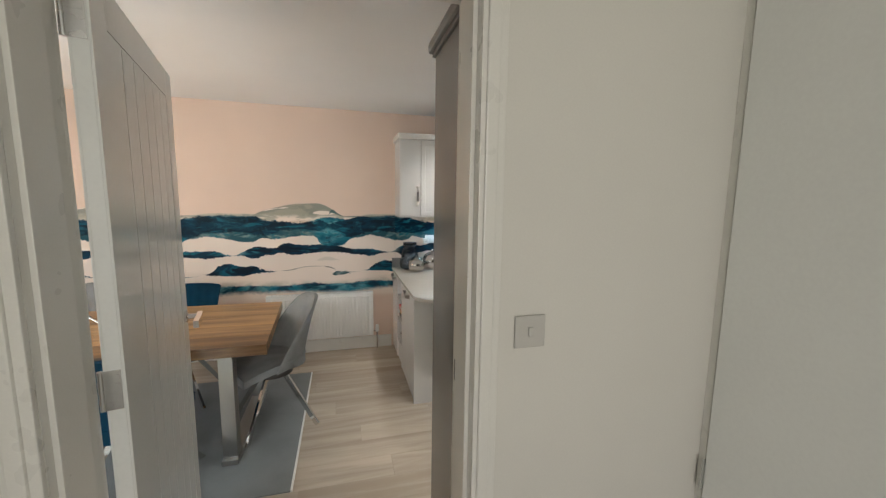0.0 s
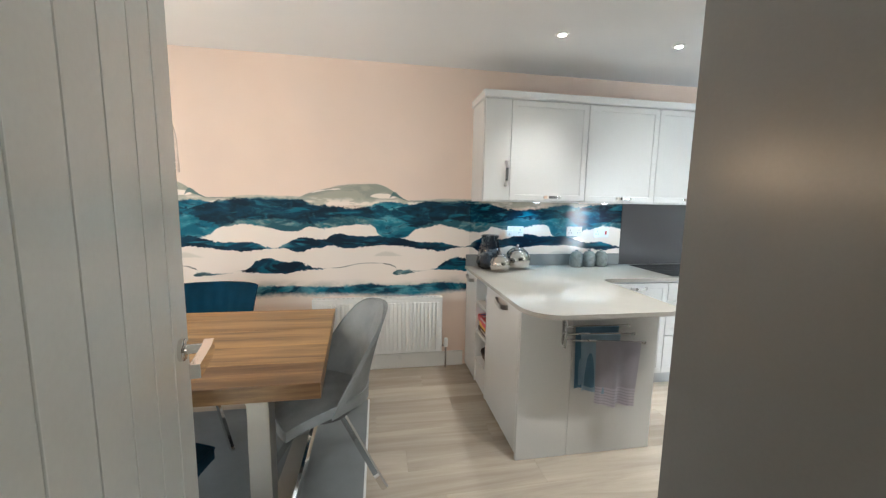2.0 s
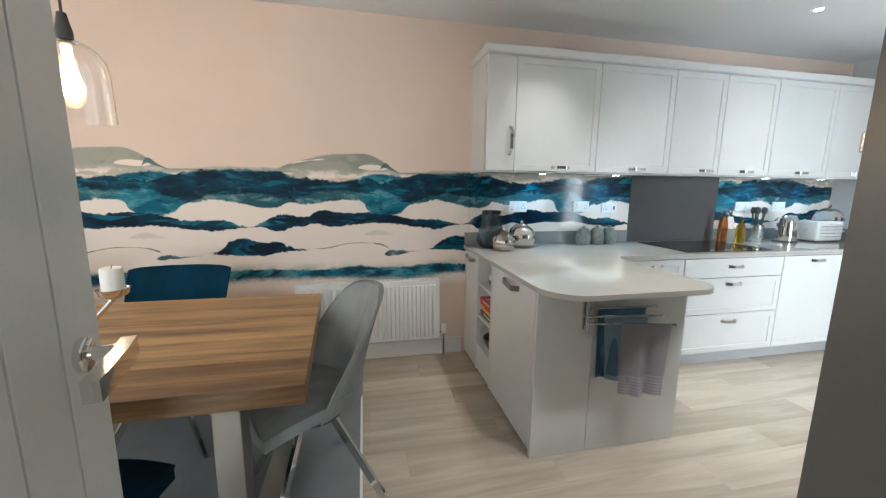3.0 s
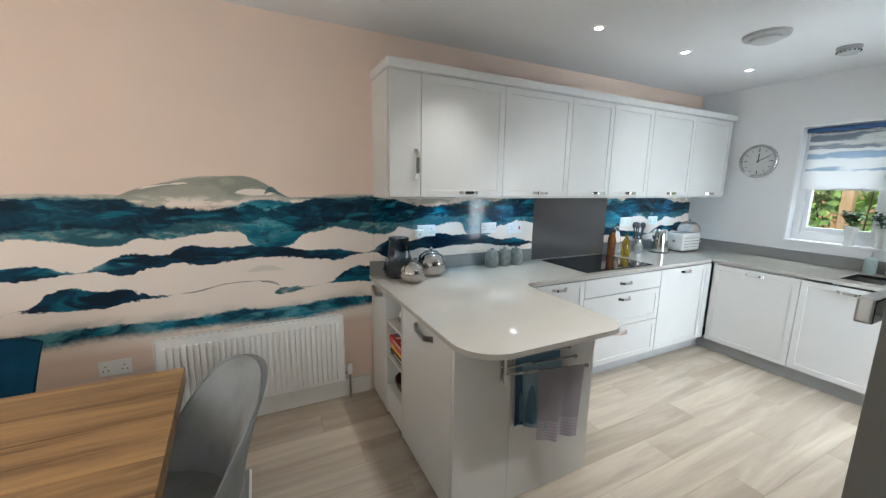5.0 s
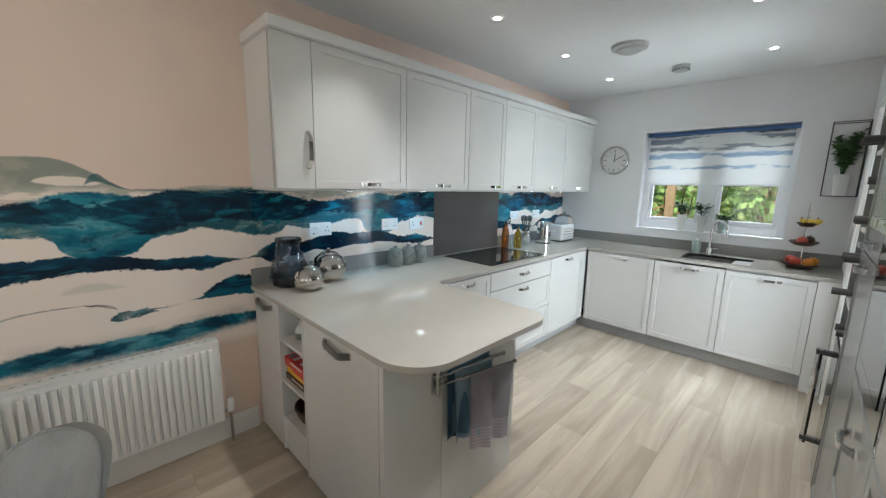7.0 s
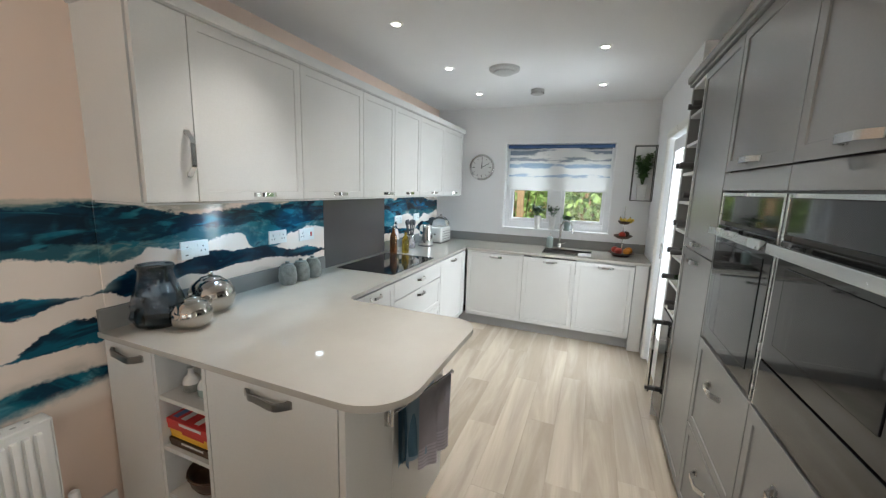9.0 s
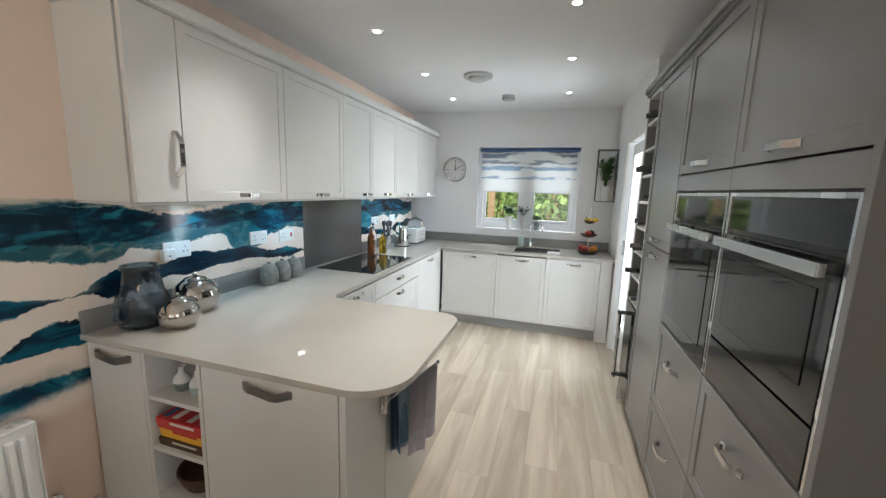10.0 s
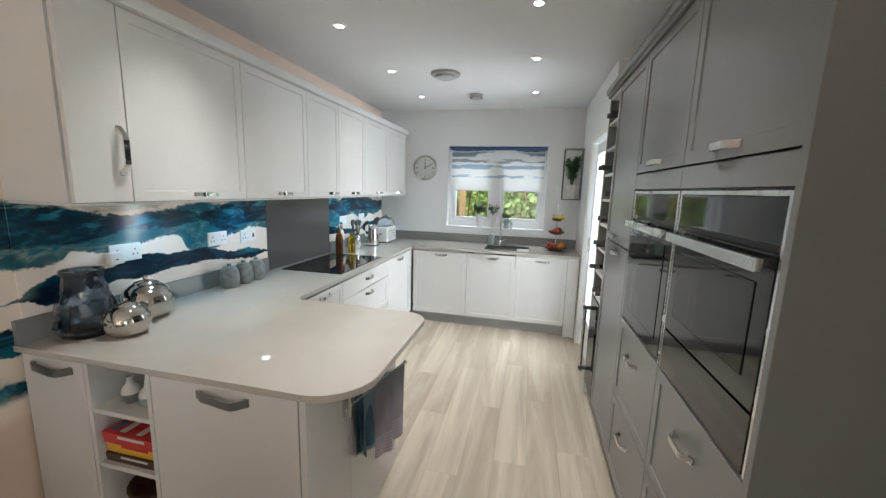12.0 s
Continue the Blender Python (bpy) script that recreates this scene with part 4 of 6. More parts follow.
part("lever", tube([(0, -0.02, 0.045), (0, -0.08, 0.05), (0, -0.1, 0.058)], 0.008), M_CHROME, tap, smooth=50)

# tall units
TB0, TB1, TB2, TB3, TB4 = -0.112, 0.468, 1.05, 1.62, 1.928
DEPTH = YT - 0.022 - YS - 0.004
TT = 2.195


def tall(label, x0, x1, fronts, body=True):
    return unit("tall_cabinet", label, pose(x1, YT - 0.022, 0, 0, 0, 180), x1 - x0, DEPTH, 0.11, TT, fronts, M_TALL, body=body)


def oven(x0, x1, label, split):
    """Built-in oven; local x runs towards the entrance, front towards -y."""
    w = x1 - x0 - 0.012
    ob = thing("oven", label, "oven", pose(x1 - 0.006, YT - 0.022, 0.925, 0, 0, 180))
    H = 0.635
    part("housing", box(0.0, w, 0.0, 0.012, 0, H), M_DARKSTEEL, ob)
    part("control_panel", box(0.012, w - 0.012, -0.016, 0, H - 0.115, H - 0.012, 0.002), M_OVENGLASS, ob, "dark glass control panel")
    bm = box(0, 0.012, -0.02, 0, 0, H, 0.001)
    box(w - 0.012, w, -0.02, 0, 0, H, 0.001, bm)
    box(0.012, w - 0.012, -0.02, 0, H - 0.012, H, 0.001, bm)
    part("trim", bm, M_STEEL, ob, "brushed steel trim")
    d = part("oven_door", box(0.012, w - 0.012, -0.022, 0, 0.155 if split else 0.01, H - 0.13, 0.002), M_OVENGLASS, ob, "dark glass door")
    part("oven_window", box(0.07, w - 0.07, -0.024, -0.022, 0.215 if split else 0.07, H - 0.2, 0.002), M_BLACKGLASS, d)
    hz = H - 0.155
    bm = box(0.02, w - 0.02, -0.058, -0.042, hz - 0.015, hz + 0.015, 0.003)
    for hx in (0.05, w - 0.07):
        box(hx, hx + 0.02, -0.05, -0.022, hz - 0.01, hz + 0.01, 0.002, bm)
    part("handle", bm, M_STEEL, d, "broad steel bar handle")
    if split:
        part("warming_drawer", box(0.012, w - 0.012, -0.022, 0, 0.005, 0.147, 0.002), M_OVENGLASS, ob, "dark glass drawer")
    return ob


OV0, OV1 = 0.92, 1.565
for a, b, split in ((TB0, TB1, True), (TB1, TB2, False)):
    w = b - a
    tall("mid grey tall cabinet round a built-in oven", a, b, [
        ("door", 0, w, 1.642, TT, "shaker", "short", w * 0.5, 1.675, 0),
        ("filler_panel", 0, w, OV1, 1.640, "plain", "", 0, 0, 0),
        ("drawer", 0, w, 0.505, OV0, "shaker", "short", w * 0.5, 0.80, 0),
        ("drawer", 0, w, 0.112, 0.503, "shaker", "short", w * 0.5, 0.40, 0)])
    oven(a, b, "built-in oven with dark glass and a steel bar handle" if split else "built-in compact oven with dark glass and steel bar handle", split)
w = TB3 - TB2
tall("mid grey tall fridge cabinet with two doors", TB2, TB3, [("door", 0, w, 1.262, TT, "shaker", "short", w * 0.55, 1.305, 0), ("door", 0, w, 0.112, 1.260, "shaker", "short", w * 0.55, 1.215, 0)])
# wine rack and cooler
w = TB4 - TB3
rack = thing("wine_rack", "pale tall wine rack holding dark bottles", "wine rack", pose(TB4, YT - 0.022, 0, 0, 0, 180))
part("side", box(0, 0.018, -0.02, DEPTH, 0.80, TT, 0.001), M_TALL, rack)
part("side", box(w - 0.018, w, -0.02, DEPTH, 0.80, TT, 0.001), M_KITCHEN, rack)
part("back_panel", box(0.018, w - 0.018, DEPTH - 0.02, DEPTH, 0.80, TT), M_KITCHEN, rack)
for k in range(9):
    zz = 0.80 + k * (TT - 0.818) / 8
    part("shelf", box(0.018, w - 0.018, -0.018, DEPTH - 0.021, zz, zz + 0.018, 0.001), M_KITCHEN, rack)
bottle_profile = [(0.0, 0.0), (0.034, 0.0), (0.037, 0.006), (0.037, 0.18), (0.03, 0.205), (0.0145, 0.235), (0.0135, 0.295), (0.016, 0.297), (0.016, 0.315), (0.0, 0.315)]
bottle_mesh = mesh_of("bottle", lathe(bottle_profile, steps=20), M_GREENGLASS, 40)
foil_mesh = mesh_of("foil", lathe([(0.0, 0.25), (0.0146, 0.25), (0.017, 0.296), (0.017, 0.317), (0.0, 0.318)], steps=16), M_GAP, 40)
for k in range(8):
    if k == 6:
        continue
    zz = 0.80 + k * (TT - 0.818) / 8 + 0.018 + 0.038
    for off in (0.10, 0.21):
        if (k * 2 + (off > 0.15)) % 5 == 3:
            continue
        ob = thing("wine_bottle", "dark green wine bottle lying in the rack", "bottle", pose(TB4 - off, YT - 0.30 + 0.012 * ((k * 7) % 4), zz, -90), group="bottles in the wine rack")
        b_ = new("glass_body", bottle_mesh)
        f_ = new("foil", foil_mesh)
        b_.parent = f_.parent = ob
cooler = thing("wine_cooler", "slim wine cooler with dark glass and a long bar handle", "wine cooler", pose(TB4, YT - 0.022, 0, 0, 0, 180))
part("body", box(0, w, 0.0, DEPTH, 0.11, 0.798), M_DARKSTEEL, cooler)
cd = part("door", box(0.002, w - 0.002, -0.024, 0, 0.115, 0.795, 0.003), M_OVENGLASS, cooler, "dark glass door")
bm = tube([(0.05, -0.07, 0.20), (0.05, -0.07, 0.72)], 0.0125, steps=14)
part("handle", bm, M_STEEL, cd, "long steel bar", smooth=40)
for zz in (0.215, 0.69):
    part("bracket", box(0.036, 0.064, -0.084, -0.022, zz, zz + 0.024, 0.002), M_DARKSTEEL, cd)
bm = box(TB0 - 0.022, TB0, YS + 0.003, YT + 0.003, 0, TT, 0.0015)
tagged(part("end_panel", bm, M_TALL), "mid grey end panel of the tall cabinets", "panel")
tagged(part("end_panel", box(TB4 + 0.001, TB4 + 0.02, YS + 0.003, YT - 0.002, 0, TT, 0.0015), M_KITCHEN), "pale end panel beside the wine rack", "panel")
bm = box(TB0 - 0.05, TB4 + 0.02, YS + 0.003, YT + 0.03, TT + 0.016, TT + 0.06, 0.012)
box(TB0 - 0.034, TB4 + 0.02, YS + 0.003, YT + 0.014, TT + 0.0005, TT + 0.03, 0.004, bm)
tagged(part("cornice", bm, M_TALL), "mid grey cornice on the tall cabinets", "cornice")
tagged(part("plinth", box(TB0, TB4, YT - 0.09, YT - 0.075, 0, 0.109, 0.001), M_TALL), "mid grey plinth under the tall cabinets", "plinth")

# ---- ceiling fittings ----
for k, (sx, sy) in enumerate(SPOTS):
    d = thing("downlight", "lit recessed ceiling downlight with a white ring", "downlight", pose(sx, sy, CEIL), group="downlights")
    part("ring", lathe([(0.0235, -0.001), (0.0235, -0.006), (0.041, -0.0045), (0.043, 0.0)], steps=28), M_PLASTIC, d, smooth=40)
    part("lens", lathe([(0.0, -0.004), (0.023, -0.004), (0.023, -0.001), (0, -0.001)], steps=24), M_LED, d)
vent = thing("extractor_vent", "round white ceiling extractor vent", "vent", pose(2.27, -1.165, CEIL))
part("rim", lathe([(0.0, 0.0), (0.125, 0.0), (0.12, -0.018), (0.09, -0.022), (0.0, -0.022)], steps=40), M_VENT, vent, smooth=40)
part("cone", lathe([(0.0, -0.03), (0.03, -0.03), (0.03, -0.022), (0.085, -0.024), (0.082, -0.036), (0.06, -0.046), (0.0, -0.048)], steps=40), M_VENT, vent, smooth=40)
alarm = thing("smoke_alarm", "round white smoke alarm on the ceiling", "smoke alarm", pose(3.0, -1.325, CEIL))
part("base", lathe([(0.0, 0.0), (0.066, 0.0), (0.066, -0.012), (0.0, -0.012)], steps=36), M_VENT, alarm, smooth=40)
part("cover", lathe([(0.0, -0.012), (0.058, -0.013), (0.062, -0.026), (0.05, -0.045), (0.0, -0.05)], steps=36), M_VENT, alarm, smooth=40)
for k in range(16):
    a = 2 * math.pi * k / 16
    part("slot", box(0.0605 * math.cos(a) - 0.004, 0.0605 * math.cos(a) + 0.004, 0.0605 * math.sin(a) - 0.004, 0.0605 * math.sin(a) + 0.004, -0.036, -0.030), M_GAP, alarm)

# ---- dining end ----


def dining_chair(velvet, label, m, square=False, tall=0.0):
    """Upholstered swivel chair: front towards -y, four chrome legs from a hub."""
    ob = thing("dining_chair", label, "chair", m, "chairs round the table")
    seat = bmesh.new()
    cols_, rows_ = 16, 14
    shell = {}
    for side, off in ((0, 0.0), (1, -0.07)):
        for i in range(cols_ + 1):
            for j in range(rows_ + 1):
                a, b = 2 * i / cols_ - 1, j / rows_
                w = 0.235 * (1 - 0.10 * (1 - b) ** 2) * (1 - 0.06 * b * b)
                x = a * w
                y = -0.25 + (0.47 if square else 0.47 - 0.17 * a * a) * b + 0.03 * (a * a) * (1 - b)
                z = 0.475 + 0.02 * math.cos(math.pi * a / 2) - 0.035 * (1 - b) ** 3 + 0.035 * a * a * b + off * (1 - 0.35 * abs(a) ** 3)
                shell[side, i, j] = seat.verts.new((x, y, z))
    def close(bm, g, nc, nr):
        for side in (0, 1):
            for i in range(nc):
                for j in range(nr):
                    q = (g[side, i, j], g[side, i + 1, j], g[side, i + 1, j + 1], g[side, i, j + 1])
                    bm.faces.new(q if side == 0 else q[::-1])
        rim = [(i, 0) for i in range(nc)] + [(nc, j) for j in range(nr)] + [(i, nr) for i in range(nc, 0, -1)] + [(0, j) for j in range(nr, 0, -1)]
        for k in range(len(rim)):
            p, q = rim[k], rim[(k + 1) % len(rim)]
            bm.faces.new((g[0, p[0], p[1]], g[1, p[0], p[1]], g[1, q[0], q[1]], g[0, q[0], q[1]]))
        return [g[0, p[0], p[1]].co.copy() for p in rim]
    rim = close(seat, shell, cols_, rows_)
    s = part("seat", seat, velvet, ob, smooth=60)
    part("piping", tube(rim + rim[:1], 0.005, steps=6), velvet, s, smooth=80)
    back = bmesh.new()
    shell, nc, nr = {}, 30, 16
    for side in (0, 1):
        for i in range(nc + 1):
            for j in range(nr + 1):
                a, b = 2 * i / nc - 1, j / nr
                top = (0.425 - 0.012 * abs(a) ** 8 if square else 0.455 - 0.06 * abs(a) ** 3)
                w = 0.225 * (1.02 - 0.28 * max(0, b - 0.35) ** 1.6) * (1 - 0.14 * max(0.0, b - 0.82) ** 1.0 * 3)
                if square:
                    w = 0.225 + 0.03 * b
                wrap = -0.11 * (a * a) * (1 - 0.45 * b) if square else -0.20 * (a * a) * (1 - 0.62 * b)
                y = 0.185 + 0.075 * b + 0.05 * b * b + wrap
                z = 0.45 + top * b
                fold = 0.006 * abs(math.sin(a * math.pi * 3.5)) * min(1, 6 * b * (1 - b)) if side == 0 else 0
                thick = 0.05 * (1 - 0.5 * b) * (1 - 0.6 * abs(a) ** 4)
                shell[side, i, j] = back.verts.new((a * w, y - fold - (thick / 2 if side == 0 else -thick / 2), z))
    rim = close(back, shell, nc, nr)
    b_ = part("backrest", back, velvet, ob, smooth=60)
    part("piping", tube(rim + rim[:1], 0.005, steps=6), velvet, b_, smooth=80)
    part("hub", lathe([(0.0, 0.345), (0.05, 0.345), (0.06, 0.36), (0.13, 0.375), (0.13, 0.41), (0.0, 0.41)], steps=24), M_DARKSTEEL, ob, smooth=40)
    for k in range(4):
        a = radians(45 + 90 * k)
        c, s_ = math.cos(a), math.sin(a)
        part("leg", tube([(0.02 * c, 0.02 * s_, 0.365), (0.10 * c, 0.10 * s_, 0.35), (0.31 * c, 0.31 * s_, 0.022), (0.325 * c, 0.325 * s_, 0.006)], 0.012, flat=(0.016, 0.008)), M_CHROME, ob, "polished chrome leg")
    return ob


grey_chair = dining_chair(M_VELVET, "grey velvet dining chair with chrome legs at the table end", pose(-1.02, -1.25, 0.0, 0, 0, -68))
teal_chair = dining_chair(M_TEAL, "teal velvet dining chair with chrome legs", pose(-1.80, -0.74, 0.0, 0, 0, 0), square=True)
copy_thing(teal_chair, pose(-1.62, -1.80, 0.0, 0, 0, 178))
far_chair = copy_thing(grey_chair, pose(-2.45, -0.70, 0.0, 0, 0, 4))
far_chair["label"] = "grey velvet dining chair with chrome legs behind the table"

tag_rug = tagged(part("rug", box(-2.95, -0.825, -2.0, -0.52, 0.0, 0.010, 0.004), M_RUG), "grey-blue woven rug with a pale bound edge", "rug")
part("binding", box(-0.829, -0.817, -2.0, -0.52, 0.0, 0.0125, 0.003), M_PLASTIC, tag_rug, "pale bound edge")

table = thing("dining_table", "warm oak plank dining table on steel frames", "table")
T0, T1 = 0.70, 0.762
left, far, near = -2.72, -0.765, -1.742
cuts = [0, 0.155, 0.37, 0.60, 0.80, 1.0]
for a, b in zip(cuts, cuts[1:]):
    ya, yb = far + (near - far) * a, far + (near - far) * b
    xa, xb = -1.018 + 0.055 * a, -1.018 + 0.055 * b
    part("plank", slab([(left, ya - 0.0006), (xa, ya - 0.0006), (xb, yb + 0.0006), (left, yb + 0.0006)], T0, T1, 0.002), M_TABLE, table)
for lx in (-1.20, -2.50):
    fr = part("leg_frame", box(lx - 0.04, lx + 0.04, -1.69, -1.61, 0.03, T0 - 0.03, 0.003), M_STRAP, table, "brushed steel leg frame")
    part("post", box(lx - 0.04, lx + 0.04, -0.93, -0.85, 0.03, T0 - 0.03, 0.003), M_STRAP, fr)
    part("rail", box(lx - 0.04, lx + 0.04, -1.70, -0.84, T0 - 0.03, T0 - 0.001, 0.003), M_STRAP, fr)
    part("rail", box(lx - 0.045, lx + 0.045, -1.71, -0.83, 0.0125, 0.045, 0.003), M_STRAP, fr)

holder = thing("candle_holder", "curved chrome candle holder on the table", "candle holder", pose(-1.70, -1.245, T1))
curve_ = [(-0.22 + 0.22 * k / 12, 0, 0.012 + 0.145 * (k / 12) ** 2.0) for k in range(13)]
bm = tube(curve_, 0.009, steps=10)
tube([(-0.44 - p[0], 0, p[2]) for p in curve_], 0.009, bm=bm, steps=10)
part("arm", bm, M_CHROME, holder, smooth=60)
bowl = [(0.0, 0.150), (0.02, 0.152), (0.045, 0.167), (0.052, 0.19), (0.049, 0.19), (0.04, 0.173), (0.0, 0.164)]
part("foot", lathe([(0.0, 0.0), (0.06, 0.0), (0.055, 0.006), (0.0, 0.012)], (-0.22, 0, 0), 28), M_CHROME, holder, smooth=50)
for cx in (0.0, -0.44):
    part("bowl", lathe(bowl, (cx, 0, 0), 28), M_CHROME, holder, smooth=50)
    c = thing("candle", "white pillar candle in the chrome holder", "candle", pose(-1.70 + cx, -1.245, T1 + 0.165))
    part("wax", lathe([(0.0, 0), (0.034, 0), (0.035, 0.004), (0.035, 0.098), (0.031, 0.103), (0.024, 0.1), (0.0, 0.097)], steps=28), M_WAX, c, smooth=40)
    part("wick", tube([(0, 0, 0.096), (0.001, 0.001, 0.104), (0.004, 0.002, 0.112)], 0.0012, steps=5), M_GAP, c)

# pendant
LIFT = 0.04
pend = thing("pendant_lamp", "glass dome pendant lamp with a glowing bulb", "lamp", pose(*PENDANTS[0], LIFT))
part("rose", lathe([(0.0, CEIL - LIFT), (0.05, CEIL - LIFT), (0.05, CEIL - LIFT - 0.02), (0.0, CEIL - LIFT - 0.03)], steps=24), M_DARKSTEEL, pend, smooth=40)
part("cord", tube([(0, 0, CEIL - LIFT - 0.02), (0, 0, 1.80)], 0.004, steps=8), M_DARKSTEEL, pend)
part("cap", lathe([(0.0, 1.83), (0.012, 1.825), (0.016, 1.80), (0.022, 1.775), (0.022, 1.735), (0.0, 1.73)], steps=20), M_DARKSTEEL, pend, smooth=40)
shade_out = [(0.024, 1.742), (0.05, 1.738), (0.075, 1.72), (0.095, 1.69), (0.102, 1.64), (0.105, 1.50)]
shade_in = [(r - 0.002, h - (0.002 if h > 1.69 else 0)) for r, h in reversed(shade_out)]
bm = bmesh.new()
rings = [[bm.verts.new((r * math.cos(2 * math.pi * k / 36), r * math.sin(2 * math.pi * k / 36), h)) for k in range(36)] for r, h in shade_out + shade_in]
for a, b in zip(rings, rings[1:] + rings[:1]):
    for k in range(36):
        bm.faces.new((a[k], a[(k + 1) % 36], b[(k + 1) % 36], b[k]))
sh = part("shade", bm, M_CLEAR, pend, "clear glass dome", smooth=50)
sh.visible_shadow = False
bulb = part("bulb", lathe([(0.0, 1.555), (0.014, 1.56), (0.026, 1.58), (0.03, 1.605), (0.026, 1.635), (0.014, 1.68), (0.013, 1.73), (0.0, 1.73)], steps=24), M_BULB, pend, smooth=60)
bulb.visible_shadow = False
copy_thing(pend, pose(*PENDANTS[1], LIFT))

# radiator
rad = thing("radiator", "white ribbed panel radiator under the mural", "radiator")
RX0, RX1, RZ0, RZ1 = -1.27, -0.225, 0.16, 0.637
part("panel", box(RX0, RX1, -0.082, -0.062, RZ0, RZ1 - 0.012, 0.005), M_RADIATOR, rad)
part("rear_panel", box(RX0 + 0.01, RX1 - 0.01, -0.034, -0.018, RZ0 + 0.01, RZ1 - 0.02, 0.004), M_RADIATOR, rad)
ribs = 31
pitch = (RX1 - RX0 - 0.05) / ribs
rib_mesh = mesh_of("rib", slab([(-0.0115, 0.0), (-0.0085, -0.02), (0.0085, -0.02), (0.0115, 0.0)], RZ0 + 0.025, RZ1 - 0.04, 0.003), M_RADIATOR, 50)
for k in range(ribs):
    r_ = new("rib", rib_mesh)
    r_.parent = rad
    r_.location = (RX0 + 0.025 + pitch * (k + 0.5), -0.081, 0)
top = box(RX0, RX1, -0.088, -0.012, RZ1 - 0.012, RZ1, 0.003)
part("top_grille", top, M_RADIATOR, rad)
for k in range(26):
    xa = RX0 + 0.03 + k * (RX1 - RX0 - 0.06) / 26
    part("slot", box(xa + 0.010, xa + 0.024, -0.054, -0.046, RZ1 - 0.001, RZ1 + 0.0008), M_PLINTH, rad)
part("side_cover", box(RX0 - 0.004, RX0, -0.088, -0.012, RZ0, RZ1, 0.001), M_RADIATOR, rad)
part("side_cover", box(RX1, RX1 + 0.004, -0.088, -0.012, RZ0, RZ1, 0.001), M_RADIATOR, rad)
valve = part("valve", lathe([(0.0, 0.03), (0.018, 0.03), (0.02, 0.05), (0.018, 0.1), (0.014, 0.105), (0.0, 0.106)], (RX1 + 0.045, -0.05, RZ0 + 0.0), 20), M_RADIATOR, rad, "white thermostatic valve", smooth=40)
part("pipe", tube([(RX1 + 0.045, -0.05, 0.0), (RX1 + 0.045, -0.05, RZ0 + 0.04), (RX1 - 0.005, -0.05, RZ0 + 0.04)], 0.008), M_STEEL, rad, smooth=60)
for bx in (RX0 + 0.15, RX1 - 0.15):
    part("bracket", box(bx - 0.015, bx + 0.015, -0.03, 0.0, RZ0 + 0.05, RZ1 - 0.06), M_RADIATOR, rad)


def socket(x, z, red=False):
    s = thing("double_socket" if not red else "cooker_switch", "white plastic double socket on the wall" if not red else "white cooker switch with a red rocker", "socket", pose(x, -0.0005 if z < 0.7 else -0.0105, z))
    part("plate", box(-0.073, 0.073, -0.010, 0, -0.043, 0.043, 0.003), M_PLASTIC, s)
    for dx in (-0.042, 0.042):
        if red and dx > 0:
            part("rocker", box(dx - 0.008, dx + 0.008, -0.0135, -0.010, -0.015, 0.015, 0.002), M_RED, s, "red rocker")
            continue
        part("rocker", box(dx - 0.012 + 0.018 * (1 if dx < 0 else -1), dx - 0.003 + 0.018 * (1 if dx < 0 else -1), -0.013, -0.010, 0.008, 0.026, 0.001), M_PLASTIC, s)
        for sx, sz in ((0, 0.012), (-0.011, -0.012), (0.011, -0.012)):
            part("slot", box(dx + sx - 0.003, dx + sx + 0.003, -0.0106, -0.0098, sz - 0.004, sz + 0.004), M_GAP, s)
    return s


socket(-1.47, 0.497)
socket(0.425, 1.19)
adaptor = thing("plug_adaptor", "white plug-in adaptor in the worktop socket", "adaptor", pose(0.362, -0.0205, 1.178))
part("body", box(-0.034, 0.028, -0.034, 0.0, -0.032, 0.024, 0.006, segments=3), M_PLASTIC, adaptor, smooth=40)
part("port", box(-0.012, 0.002, -0.0346, -0.034, -0.012, -0.006), M_GAP, adaptor)
socket(0.98, 1.19)
socket(1.245, 1.18, True)
socket(2.62, 1.19)
socket(3.05, 1.19)

# ---- things on the worktop ----


def turned(name, label, category, x, y, z, profile, material, pname="body", steps=36, squash=1.0):
    ob = thing(name, label, category, pose(x, y, z))
    part(pname, lathe(profile, steps=steps, squash=squash), material, ob, smooth=50)
    return ob


vase = thing("vase", "smoky blue faceted glass vase on the worktop", "vase", pose(0.165, -0.125, TOP))
bm = bmesh.new()
outer = [(0.078, 0.0), (0.096, 0.014), (0.106, 0.05), (0.100, 0.10), (0.090, 0.15), (0.077, 0.205), (0.066, 0.245), (0.064, 0.255), (0.071, 0.262), (0.071, 0.278)]
inner = [(0.064, 0.279), (0.058, 0.255), (0.070, 0.205), (0.083, 0.15), (0.092, 0.10), (0.096, 0.05), (0.084, 0.022), (0.0, 0.018)]
rings = []
for k, (r, h) in enumerate(outer + inner):
    cut = 0.006 if 1 <= k <= 5 or 11 <= k <= 15 else 0.0
    ring = []
    for i in range(18):
        ang = 2 * math.pi * (i + 0.5 * (k % 2) * (cut > 0)) / 18
        rr = max(r + cut * math.sin(i * 2.1 + k * 1.7), 0.0005)
        ring.append(bm.verts.new((rr * math.cos(ang), rr * math.sin(ang), h)))
    rings.append(ring)
for p, q in zip(rings, rings[1:]):
    for i in range(18):
        bm.faces.new((p[i], p[(i + 1) % 18], q[(i + 1) % 18], q[i]))
bm.faces.new(rings[0][::-1]), bm.faces.new(rings[-1])
part("body", bm, M_SMOKE, vase, smooth=9)
